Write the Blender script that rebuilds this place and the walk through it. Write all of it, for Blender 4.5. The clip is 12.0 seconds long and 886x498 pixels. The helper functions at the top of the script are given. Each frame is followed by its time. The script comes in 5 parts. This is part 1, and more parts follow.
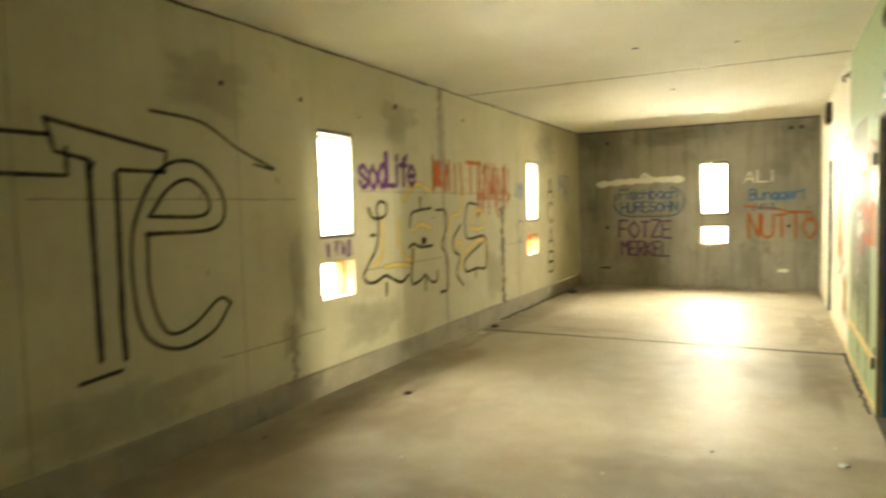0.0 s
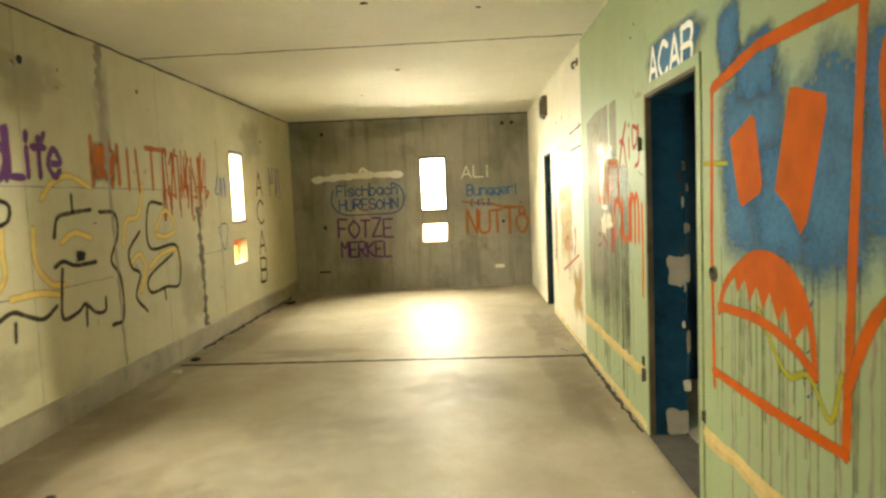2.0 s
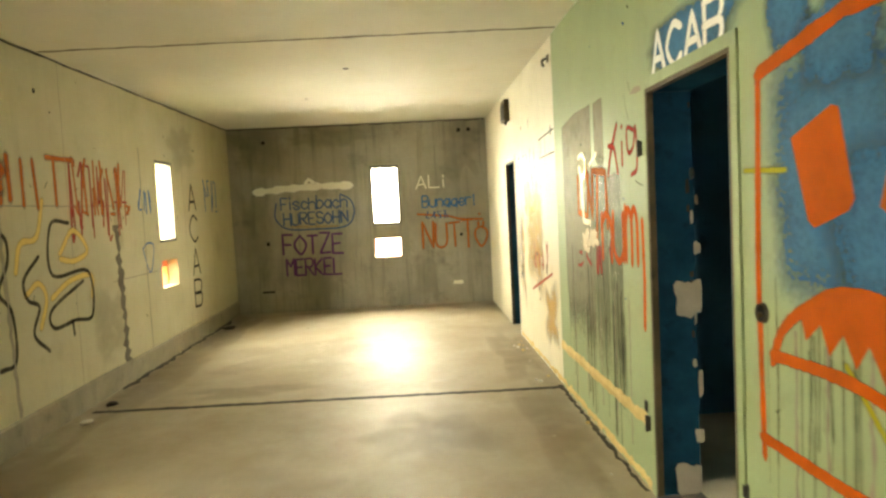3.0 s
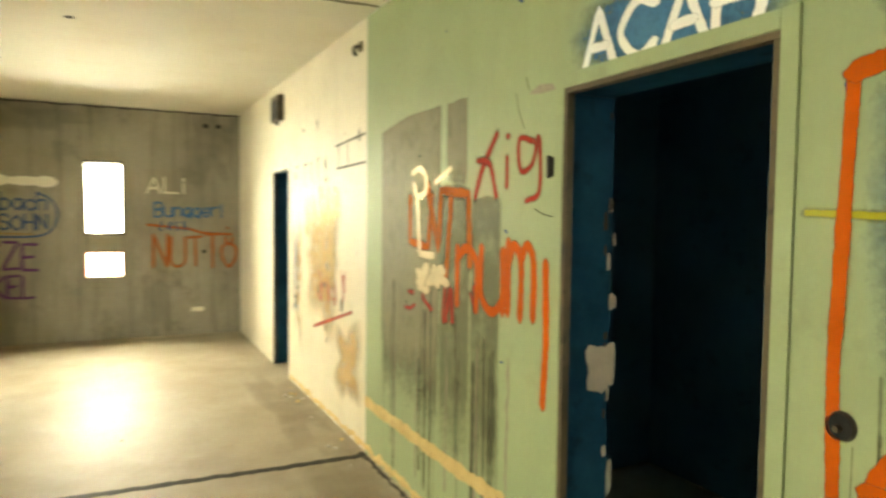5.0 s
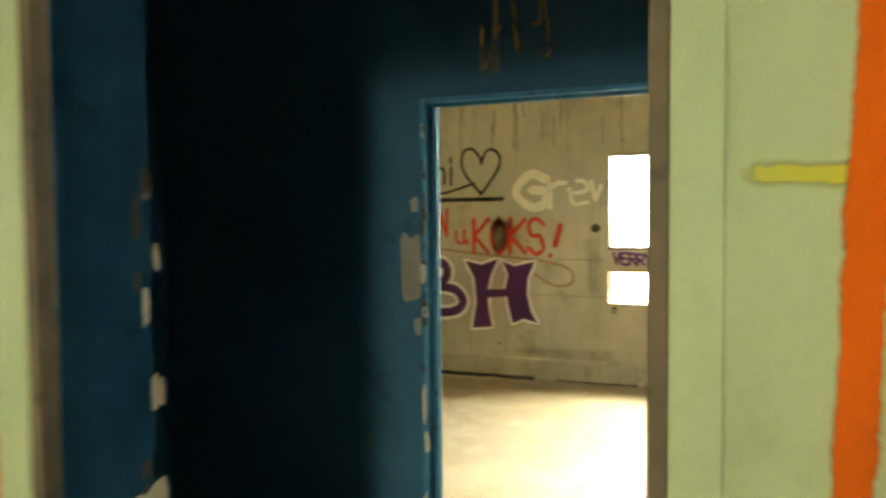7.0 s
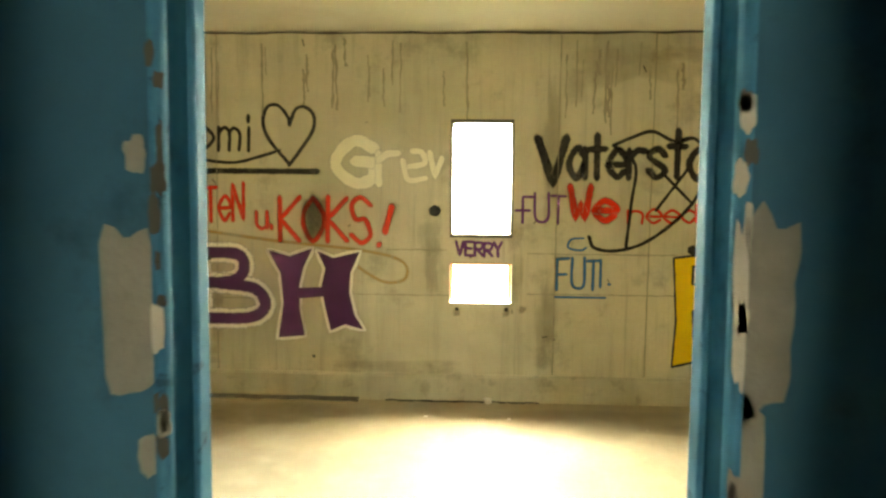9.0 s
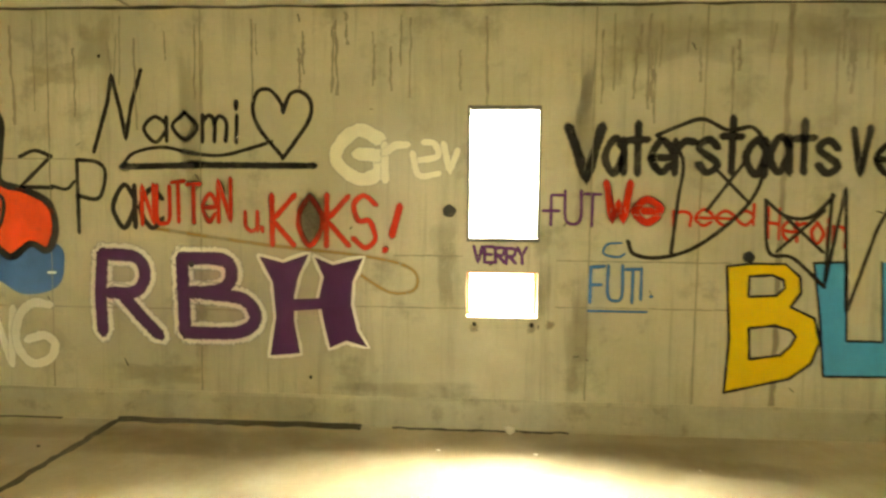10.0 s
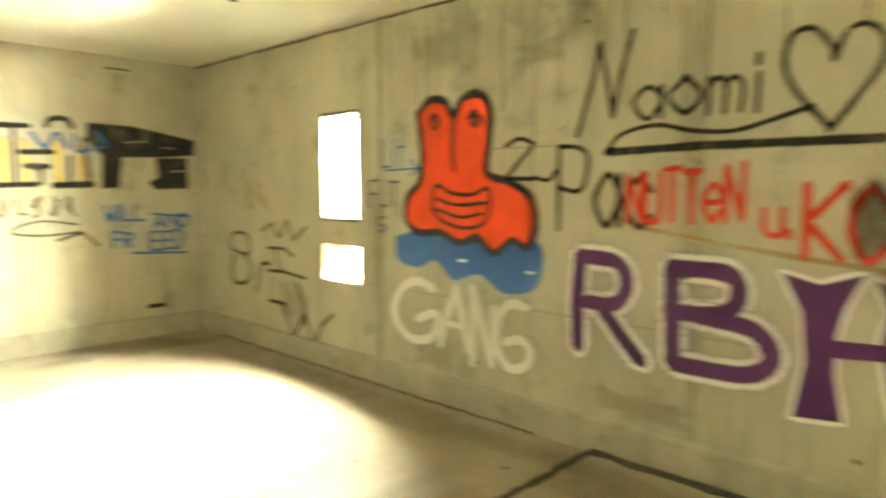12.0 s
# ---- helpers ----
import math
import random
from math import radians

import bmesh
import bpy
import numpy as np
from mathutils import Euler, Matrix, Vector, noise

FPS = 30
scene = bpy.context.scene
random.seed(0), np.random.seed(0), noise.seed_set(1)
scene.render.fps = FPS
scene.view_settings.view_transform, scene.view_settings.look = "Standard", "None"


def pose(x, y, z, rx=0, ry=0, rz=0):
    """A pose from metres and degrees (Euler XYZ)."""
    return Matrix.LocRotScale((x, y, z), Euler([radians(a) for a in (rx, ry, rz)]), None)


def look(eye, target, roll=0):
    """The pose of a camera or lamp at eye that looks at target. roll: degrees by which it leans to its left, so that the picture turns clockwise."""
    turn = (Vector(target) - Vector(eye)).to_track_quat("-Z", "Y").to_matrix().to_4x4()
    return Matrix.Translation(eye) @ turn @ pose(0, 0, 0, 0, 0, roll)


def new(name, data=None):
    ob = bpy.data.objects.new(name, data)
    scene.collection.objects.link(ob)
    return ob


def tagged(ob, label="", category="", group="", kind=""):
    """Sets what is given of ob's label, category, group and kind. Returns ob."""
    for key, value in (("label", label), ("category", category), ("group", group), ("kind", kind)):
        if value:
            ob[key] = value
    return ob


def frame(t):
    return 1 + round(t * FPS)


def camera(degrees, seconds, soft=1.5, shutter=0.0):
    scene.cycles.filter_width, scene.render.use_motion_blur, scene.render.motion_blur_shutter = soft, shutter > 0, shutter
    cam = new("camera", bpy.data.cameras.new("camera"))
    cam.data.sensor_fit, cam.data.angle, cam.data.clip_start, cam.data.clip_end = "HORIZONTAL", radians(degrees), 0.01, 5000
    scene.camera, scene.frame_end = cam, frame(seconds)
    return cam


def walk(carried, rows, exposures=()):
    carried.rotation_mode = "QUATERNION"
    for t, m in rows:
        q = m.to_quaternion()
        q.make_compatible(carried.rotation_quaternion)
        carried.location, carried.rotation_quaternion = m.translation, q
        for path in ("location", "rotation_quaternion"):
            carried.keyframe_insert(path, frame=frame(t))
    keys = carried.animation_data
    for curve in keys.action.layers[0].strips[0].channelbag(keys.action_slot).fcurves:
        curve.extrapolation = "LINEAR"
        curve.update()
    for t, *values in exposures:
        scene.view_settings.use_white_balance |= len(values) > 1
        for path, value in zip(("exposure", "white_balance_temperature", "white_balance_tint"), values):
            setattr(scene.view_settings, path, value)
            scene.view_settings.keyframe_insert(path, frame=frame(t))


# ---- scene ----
cam = camera(67.6, 12.0, 2.5, 0.5)
ROWS = [
    (0.0, 0.062, 0.065, 1.453, 26.76, -3.51, 1.52),
    (0.5, -0.054, 0.427, 1.463, 18.19, -2.18, 3.81),
    (1.0, -0.176, 0.756, 1.454, 12.18, -2.83, 1.91),
    (1.5, -0.312, 1.065, 1.449, 4.03, -3.60, 1.77),
    (2.0, -0.384, 1.342, 1.441, 1.87, -4.44, 2.36),
    (2.5, -0.393, 1.746, 1.456, -0.54, -4.10, 2.92),
    (2.7, -0.408, 1.872, 1.467, -1.57, -4.01, 2.97),
    (4.3, -0.749, 2.847, 1.507, -6.92, -2.30, -0.05),
    (4.5, -0.750, 2.966, 1.520, -10.94, -2.28, -0.02),
    (5.0, -0.763, 3.250, 1.527, -26.30, -3.02, -0.65),
    (5.5, -0.678, 3.513, 1.507, -33.38, -2.98, 2.17),
    (6.0, -0.476, 3.820, 1.503, -45.10, -2.54, 1.32),
    (6.5, -0.266, 4.098, 1.501, -56.17, -2.45, 0.70),
    (7.0, -0.025, 4.312, 1.497, -70.79, -2.32, 0.43),
    (7.3, 0.178, 4.439, 1.478, -74.44, -2.49, -0.38),
    (7.5, 0.312, 4.507, 1.477, -75.47, -2.49, -1.66),
    (7.7, 0.438, 4.560, 1.483, -77.43, -2.74, -0.65),
    (9.3, 1.445, 4.728, 1.497, -87.90, -4.11, -0.85),
    (9.5, 1.569, 4.742, 1.493, -87.49, -4.16, -0.34),
    (10.0, 1.905, 4.765, 1.488, -86.43, -4.05, -0.57),
    (10.5, 2.230, 4.817, 1.478, -78.51, -4.41, -1.41),
    (11.0, 2.487, 4.907, 1.465, -72.80, -4.05, -1.13),
    (11.5, 2.728, 5.055, 1.471, -64.28, -4.22, -1.48),
    (12.0, 2.917, 5.270, 1.515, -46.04, -5.42, -0.04),
]
walk(cam, [(t, pose(x, y, z, 90 + pitch, roll, yaw)) for t, x, y, z, yaw, pitch, roll in ROWS],
     [(0.0, 0.9, 7400, 2), (2.5, 0.6, 7500, 2), (5.0, 0.55, 7500, 1), (6.5, 0.6, 7300, 2), (7.5, 0.6, 7300, 1), (9.5, 1.2, 7500, -1), (11.0, 1.4, 7200, -1), (12.0, 1.5, 6700, -1)])

# ---- light ----
world = bpy.data.worlds.new("sky")
scene.world = world
world.use_nodes = True
sky = world.node_tree.nodes.new("ShaderNodeTexSky")
sky.sky_type, sky.sun_disc = "NISHITA", False
sky.sun_elevation, sky.sun_rotation = radians(50), radians(200)
world.node_tree.links.new(sky.outputs[0], world.node_tree.nodes["Background"].inputs[0])
world.node_tree.nodes["Background"].inputs[1].default_value = 0.15

sun = new("sun", bpy.data.lights.new("sun", "SUN"))
sun.data.energy, sun.data.angle, sun.data.color = 2.0, radians(0.6), (1, 0.94, 0.84)
sun.matrix_world = look((0, 0, 20), (8, 22, 0))


XL, XR, YN, YF, H = -3.155, 0.65, -2.6, 11.955, 2.74   # hall
LX0, LX1 = 0.857, 2.19                                 # lobby between the two doors
RX0, RX1 = 2.30, 6.17                                  # second room
TH = 0.23                                              # outer wall thickness
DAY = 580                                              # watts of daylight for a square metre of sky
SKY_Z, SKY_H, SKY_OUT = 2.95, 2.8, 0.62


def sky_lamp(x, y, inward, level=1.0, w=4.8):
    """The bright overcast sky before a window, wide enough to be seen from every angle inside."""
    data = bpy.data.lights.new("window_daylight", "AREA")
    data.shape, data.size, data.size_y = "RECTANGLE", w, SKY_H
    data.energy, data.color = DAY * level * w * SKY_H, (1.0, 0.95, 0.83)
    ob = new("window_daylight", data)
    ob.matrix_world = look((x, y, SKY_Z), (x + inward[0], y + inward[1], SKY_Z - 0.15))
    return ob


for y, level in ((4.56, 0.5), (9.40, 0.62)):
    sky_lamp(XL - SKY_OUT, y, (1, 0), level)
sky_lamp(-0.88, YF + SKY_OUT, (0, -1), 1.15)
# The lamp at y -0.2 is extra, behind an added opening out of view.
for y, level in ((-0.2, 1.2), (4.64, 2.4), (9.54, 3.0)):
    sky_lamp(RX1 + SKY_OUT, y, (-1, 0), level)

# ---- materials ----


def nodes_of(name):
    m = bpy.data.materials.new(name)
    m.use_nodes = True
    nt = m.node_tree
    b = nt.nodes["Principled BSDF"]
    return m, nt, b


def noise_of(nt, scale, detail=4.0, rough=0.55, stretch=(1, 1, 1), offset=(0, 0, 0)):
    tc = nt.nodes.new("ShaderNodeTexCoord")
    mp = nt.nodes.new("ShaderNodeMapping")
    mp.inputs["Scale"].default_value = stretch
    mp.inputs["Location"].default_value = offset
    n = nt.nodes.new("ShaderNodeTexNoise")
    n.inputs["Scale"].default_value, n.inputs["Detail"].default_value, n.inputs["Roughness"].default_value = scale, detail, rough
    nt.links.new(tc.outputs["Object"], mp.inputs[0])
    nt.links.new(mp.outputs[0], n.inputs["Vector"])
    return n.outputs["Fac"]


def ramp_of(nt, fac, a, b):
    r = nt.nodes.new("ShaderNodeMapRange")
    r.inputs["From Min"].default_value, r.inputs["From Max"].default_value = a, b
    nt.links.new(fac, r.inputs["Value"])
    return r.outputs["Result"]


def mix_of(nt, fac, a, b, blend="MIX"):
    m = nt.nodes.new("ShaderNodeMix")
    m.data_type, m.blend_type = "RGBA", blend
    for sock, v in ((m.inputs[0], fac), (m.inputs[6], a), (m.inputs[7], b)):
        if isinstance(v, (int, float)):
            sock.default_value = v
        elif isinstance(v, tuple):
            sock.default_value = (*v, 1)
        else:
            nt.links.new(v, sock)
    return m.outputs[2]


def math_of(nt, op, a, b):
    m = nt.nodes.new("ShaderNodeMath")
    m.operation = op
    for sock, v in zip(m.inputs, (a, b)):
        if isinstance(v, (int, float)):
            sock.default_value = v
        else:
            nt.links.new(v, sock)
    return m.outputs[0]


def bump_of(nt, bsdf, fac, strength, distance=0.01):
    b = nt.nodes.new("ShaderNodeBump")
    b.inputs["Strength"].default_value, b.inputs["Distance"].default_value = strength, distance
    nt.links.new(fac, b.inputs["Height"])
    nt.links.new(b.outputs[0], bsdf.inputs["Normal"])


def surface(name, dark, light, stain=None, scale=1.3, grain=35, rough=(0.6, 0.9), bump=0.25, streaks=0.0, patch=(0.56, 0.68), metal=0.0, spec=0.5):
    """A weathered plain surface: large tone change, fine grain, stains and optional runs down the wall."""
    m, nt, b = nodes_of(name)
    big = noise_of(nt, scale, 5, 0.6)
    fine = noise_of(nt, grain, 4, 0.6)
    col = mix_of(nt, ramp_of(nt, big, 0.3, 0.7), dark, light)
    col = mix_of(nt, math_of(nt, "MULTIPLY", ramp_of(nt, fine, 0.35, 0.75), 0.28), col, dark)
    if stain:
        spot = ramp_of(nt, noise_of(nt, scale * 2.3, 7, 0.65, offset=(7, 3, 1)), *patch)
        col = mix_of(nt, math_of(nt, "MULTIPLY", spot, 0.55), col, stain)
        if streaks:
            run = ramp_of(nt, noise_of(nt, 2.0, 5, 0.7, stretch=(3.6, 3.6, 0.22)), 0.52, 0.7)
            thin = ramp_of(nt, noise_of(nt, 9.0, 3, 0.6, stretch=(3.0, 3.0, 0.12), offset=(2, 5, 0)), 0.6, 0.72)
            col = mix_of(nt, math_of(nt, "MULTIPLY", run, streaks), col, stain)
            col = mix_of(nt, math_of(nt, "MULTIPLY", thin, streaks * 0.8), col, stain)
    nt.links.new(col, b.inputs["Base Color"])
    nt.links.new(math_of(nt, "ADD", math_of(nt, "MULTIPLY", big, rough[1] - rough[0]), rough[0]), b.inputs["Roughness"])
    b.inputs["Metallic"].default_value = metal
    b.inputs["Specular IOR Level"].default_value = spec
    bump_of(nt, b, math_of(nt, "ADD", math_of(nt, "MULTIPLY", big, 0.6), math_of(nt, "MULTIPLY", fine, 0.4)), bump, 0.012)
    return m


CONCRETE = surface("concrete", (0.36, 0.33, 0.235), (0.52, 0.475, 0.35), (0.20, 0.19, 0.14), streaks=0.4, rough=(0.7, 0.95))
CONCRETE_SMOOTH = surface("smooth_concrete", (0.37, 0.335, 0.20), (0.48, 0.44, 0.29), (0.23, 0.21, 0.13), scale=0.9, streaks=0.16, rough=(0.75, 0.95), patch=(0.55, 0.85))
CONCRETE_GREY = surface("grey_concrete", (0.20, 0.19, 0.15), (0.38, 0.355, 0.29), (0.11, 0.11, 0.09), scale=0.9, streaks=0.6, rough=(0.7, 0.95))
PLINTH = surface("plinth_concrete", (0.30, 0.28, 0.20), (0.42, 0.38, 0.28), (0.17, 0.16, 0.12), scale=3, streaks=0.2)
CEILING = surface("ceiling_paint", (0.74, 0.71, 0.58), (0.84, 0.81, 0.70), (0.66, 0.59, 0.40), scale=0.6, rough=(0.75, 0.95), bump=0.1, patch=(0.55, 0.8))
GREEN = surface("green_paint", (0.26, 0.32, 0.165), (0.325, 0.39, 0.215), (0.20, 0.23, 0.12), scale=1.8, rough=(0.45, 0.7), bump=0.12, streaks=0.12, patch=(0.6, 0.75), spec=0.3)
CREAM = surface("cream_paint", (0.58, 0.54, 0.40), (0.70, 0.66, 0.51), (0.46, 0.42, 0.28), scale=1.8, rough=(0.45, 0.7), bump=0.12, streaks=0.12, patch=(0.6, 0.75))
BLUE = surface("dark_blue_paint", (0.026, 0.085, 0.135), (0.042, 0.125, 0.19), (0.014, 0.04, 0.065), scale=2.2, rough=(0.6, 0.85), bump=0.2, spec=0.15)
# Frame blue in two tones: shade coloured into reveals, room light into back edges.
STEEL_BLUE = surface("worn_shaded_blue_enamel", (0.010, 0.045, 0.082), (0.018, 0.08, 0.145), (0.010, 0.03, 0.05), patch=(0.58, 0.7), scale=5, rough=(0.8, 1.0), bump=0.35, spec=0.0)
FRAME_BLUE = surface("chipped_lit_blue_enamel", (0.035, 0.13, 0.22), (0.065, 0.20, 0.32), (0.015, 0.03, 0.045), patch=(0.60, 0.66), scale=9, rough=(0.65, 0.9), bump=0.4, spec=0.08)
STEEL_BROWN = surface("rusty_brown_enamel", (0.06, 0.05, 0.03), (0.13, 0.10, 0.055), (0.03, 0.025, 0.02), scale=6, rough=(0.5, 0.8), bump=0.3, spec=0.25)
DARK_METAL = surface("dark_window_metal", (0.03, 0.028, 0.02), (0.07, 0.06, 0.045), rough=(0.45, 0.7), scale=5)
ORANGE_WOOD = surface("orange_painted_wood", (0.62, 0.13, 0.03), (0.75, 0.20, 0.05), rough=(0.45, 0.7), scale=8)
BLACK_DIRT_AND_GAP = surface("black_dirt_and_gap_shade", (0.02, 0.018, 0.012), (0.06, 0.05, 0.035), rough=(0.8, 0.95), scale=9, bump=0.6)
PLASTER = surface("bare_plaster", (0.42, 0.38, 0.30), (0.56, 0.50, 0.40), rough=(0.8, 0.95), scale=6, bump=0.4)
OCHRE = surface("ochre_strip", (0.50, 0.36, 0.13), (0.66, 0.50, 0.22), (0.35, 0.24, 0.09), rough=(0.7, 0.9), scale=6, bump=0.4)
SCREED = surface("trowelled_floor", (0.31, 0.265, 0.185), (0.43, 0.385, 0.295), (0.22, 0.17, 0.095), scale=0.9, grain=22, rough=(0.40, 0.68), bump=0.3, patch=(0.42, 0.8), spec=0.1)
# Bare plaster again, darkened to carry the dimness of the lobby.
GREY_PLASTER = surface("shaded_grey_plaster", (0.19, 0.175, 0.14), (0.28, 0.26, 0.21), rough=(0.8, 0.95), scale=8, bump=0.5)
# Darker plinth tone: dirt plus the shade at the west wall foot.
PLINTH_DARK = surface("shaded_dirty_plinth", (0.17, 0.15, 0.095), (0.27, 0.24, 0.16), (0.10, 0.09, 0.06), scale=2.5, streaks=0.2)
GRASS = surface("outdoor_grass", (0.05, 0.09, 0.03), (0.09, 0.13, 0.05), rough=(0.8, 0.95), scale=2)


# ---- mesh helpers ----
def obj(name, bm, material, parent=None, label="", category="", kind="", smooth=False):
    me = bpy.data.meshes.new(name)
    bmesh.ops.recalc_face_normals(bm, faces=bm.faces)
    bm.to_mesh(me)
    bm.free()
    for m in (material if isinstance(material, (list, tuple)) else [material]):
        me.materials.append(m)
    if smooth:
        for p in me.polygons:
            p.use_smooth = True
    ob = new(name, me)
    ob.parent = parent
    return tagged(ob, label, category, "", kind)


def part(name, bm, material, parent, label=""):
    return obj(name, bm, material, parent, label)


def box(bm, x0, y0, z0, x1, y1, z1, bevel=0.0):
    v = bmesh.ops.create_cube(bm, size=1.0, matrix=Matrix.LocRotScale(((x0 + x1) / 2, (y0 + y1) / 2, (z0 + z1) / 2), None, (abs(x1 - x0), abs(y1 - y0), abs(z1 - z0))))["verts"]
    if bevel:
        edges = {e for q in v for e in q.link_edges}
        bmesh.ops.bevel(bm, geom=list(edges), offset=bevel, segments=2, profile=0.5, affect="EDGES")
    return bm


def boxes(*dims, bevel=0.0):
    bm = bmesh.new()
    for d in dims:
        box(bm, *d, bevel=bevel)
    return bm


def wall_mesh(axis, a0, a1, u0, u1, z0, z1, holes):
    """A wall with thickness a0..a1 along axis, and holes (u0, u1, z0, z1) that go through it."""
    us = sorted({u0, u1, *(h[0] for h in holes), *(h[1] for h in holes)})
    zs = sorted({z0, z1, *(max(z0, h[2]) for h in holes), *(h[3] for h in holes)})
    bm = bmesh.new()

    def solid(i, j):
        if not (0 <= i < len(us) - 1 and 0 <= j < len(zs) - 1):
            return False
        u, z = (us[i] + us[i + 1]) / 2, (zs[j] + zs[j + 1]) / 2
        return not any(h[0] < u < h[1] and h[2] < z < h[3] for h in holes)

    def vert(a, u, z):
        return bm.verts.new((a, u, z) if axis == "x" else (u, a, z))

    def quad(*c):
        bm.faces.new([vert(*q) for q in c])

    for i in range(len(us) - 1):
        for j in range(len(zs) - 1):
            if not solid(i, j):
                continue
            p, q, r, s = us[i], us[i + 1], zs[j], zs[j + 1]
            for a in (a0, a1):
                quad((a, p, r), (a, q, r), (a, q, s), (a, p, s))
            if not solid(i - 1, j):
                quad((a0, p, r), (a1, p, r), (a1, p, s), (a0, p, s))
            if not solid(i + 1, j):
                quad((a0, q, r), (a1, q, r), (a1, q, s), (a0, q, s))
            if not solid(i, j - 1):
                quad((a0, p, r), (a1, p, r), (a1, q, r), (a0, q, r))
            if not solid(i, j + 1):
                quad((a0, p, s), (a1, p, s), (a1, q, s), (a0, q, s))
    bmesh.ops.remove_doubles(bm, verts=bm.verts, dist=1e-4)
    return bm


def structure(name, bm, material, label, category):
    return obj(name, bm, material, None, label, category, "structure")


# ---- the large structure ----
UP, LOW = (1.24, 2.10), (0.745, 1.04)    # heights of the upper and the lower window openings


def pair(u0, u1):
    return [(u0, u1, *UP), (u0, u1, *LOW)]


W1, W2, W4, W5 = (4.29, 4.75), (9.145, 9.605), (4.415, 4.872), (9.31, 9.79)
WF = (-1.085, -0.68)
D1, D1H = (4.316, 5.155), 1.97
D2, D2H = (4.338, 5.157), 1.925
# Added unseen opening, only there to let more light into the room.
W_ADDED = (-0.45, 0.01)
D3, D3H = (9.27, 9.94), 1.93
JOINT = 7.19

wall_west = structure("wall_west", wall_mesh("x", XL - TH, XL, YN, YF, 0, H, pair(*W1) + pair(*W2)), CONCRETE_SMOOTH, "bare raw concrete hall wall with form marks and graffiti", "wall")
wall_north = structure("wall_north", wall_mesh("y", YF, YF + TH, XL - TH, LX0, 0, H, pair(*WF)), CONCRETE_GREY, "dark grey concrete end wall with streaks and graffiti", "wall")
wall_east = structure("wall_east", wall_mesh("x", RX1, RX1 + TH, YN, YF, 0, H, pair(*W_ADDED) + pair(*W4) + pair(*W5)), CONCRETE, "stained raw concrete room wall covered with graffiti", "wall")
wall_north_room = structure("wall_north_room", wall_mesh("y", YF, YF + TH, LX0, RX1 + TH, 0, H, []), CONCRETE, "pale concrete end wall with sprayed letters", "wall")
wall_south = structure("wall_south", boxes((XL - TH, YN - TH, 0, RX1 + TH, YN, H)), CONCRETE, "plain concrete wall that closes the hall", "wall")
wall_hall_green = structure("wall_hall_green", wall_mesh("x", XR, LX0, YN, JOINT, 0, H, [(*D1, -1, D1H)]), [GREEN], "pale green painted partition wall with graffiti and stains", "wall")
wall_hall_cream = structure("wall_hall_cream", wall_mesh("x", XR + 0.004, LX0, JOINT, YF, 0, H, [(*D3, -1, D3H)]), CREAM, "cream painted partition wall with worn spots", "wall")
wall_room_west = structure("wall_room_west", wall_mesh("x", LX1, RX0, YN, YF, 0, H, [(*D2, -1, D2H)]), BLUE, "dark blue painted partition with a doorway", "wall")
wall_lobby_north = structure("wall_lobby_north", boxes((LX0, 6.3, 0, LX1, 6.42, H)), BLUE, "dark blue painted side wall of the lobby", "wall")
wall_lobby_south = structure("wall_lobby_south", boxes((LX0, 3.28, 0, LX1, 3.40, H)), BLUE, "dark blue painted side wall of the lobby", "wall")
floor = structure("floor", boxes((XL - TH, YN - TH, -0.2, RX1 + TH, YF + TH, 0)), SCREED, "worn glossy grey screed floor with dirt", "floor")
ceiling = structure("ceiling", boxes((XL - TH, YN - TH, H, RX1 + TH, YF + TH, H + 0.2)), CEILING, "off-white painted ceiling with yellow stains", "ceiling")
ground = structure("ground", boxes((-400, -400, -1.2, 400, 400, -1.0)), GRASS, "rough green meadow round the building", "ground")


def paint_faces(ob, material, test):
    """Gives the faces whose centre passes the test another paint."""
    ob.data.materials.append(material)
    for p in ob.data.polygons:
        if test(p.center):
            p.material_index = len(ob.data.materials) - 1


paint_faces(wall_hall_green, BLUE, lambda c: c.x > XR + 0.01 and D1[0] - 5 < c.y)
paint_faces(wall_room_west, CONCRETE, lambda c: c.x > RX0 - 0.001)
paint_faces(wall_hall_cream, BLUE, lambda c: c.x > XR + 0.02)

backdrop_white = bpy.data.materials.new("bright_overcast_sky")
backdrop_white.use_nodes = True
_e = backdrop_white.node_tree.nodes["Principled BSDF"]
_e.inputs["Base Color"].default_value = (0.8, 0.8, 0.8, 1)
_e.inputs["Emission Color"].default_value = (1, 0.98, 0.93, 1)
_e.inputs["Emission Strength"].default_value = 7.0
for x0, y0, x1, y1 in ((XL - 3.2, -4, XL - 3.1, 15.5), (RX1 + 3.1, -4, RX1 + 3.2, 15.5), (-6, 15.6, 9, 15.7)):
    structure("backdrop", boxes((x0, y0, -1.0, x1, y1, 5.0)), backdrop_white, "blown-out white daylight beyond the windows", "backdrop")


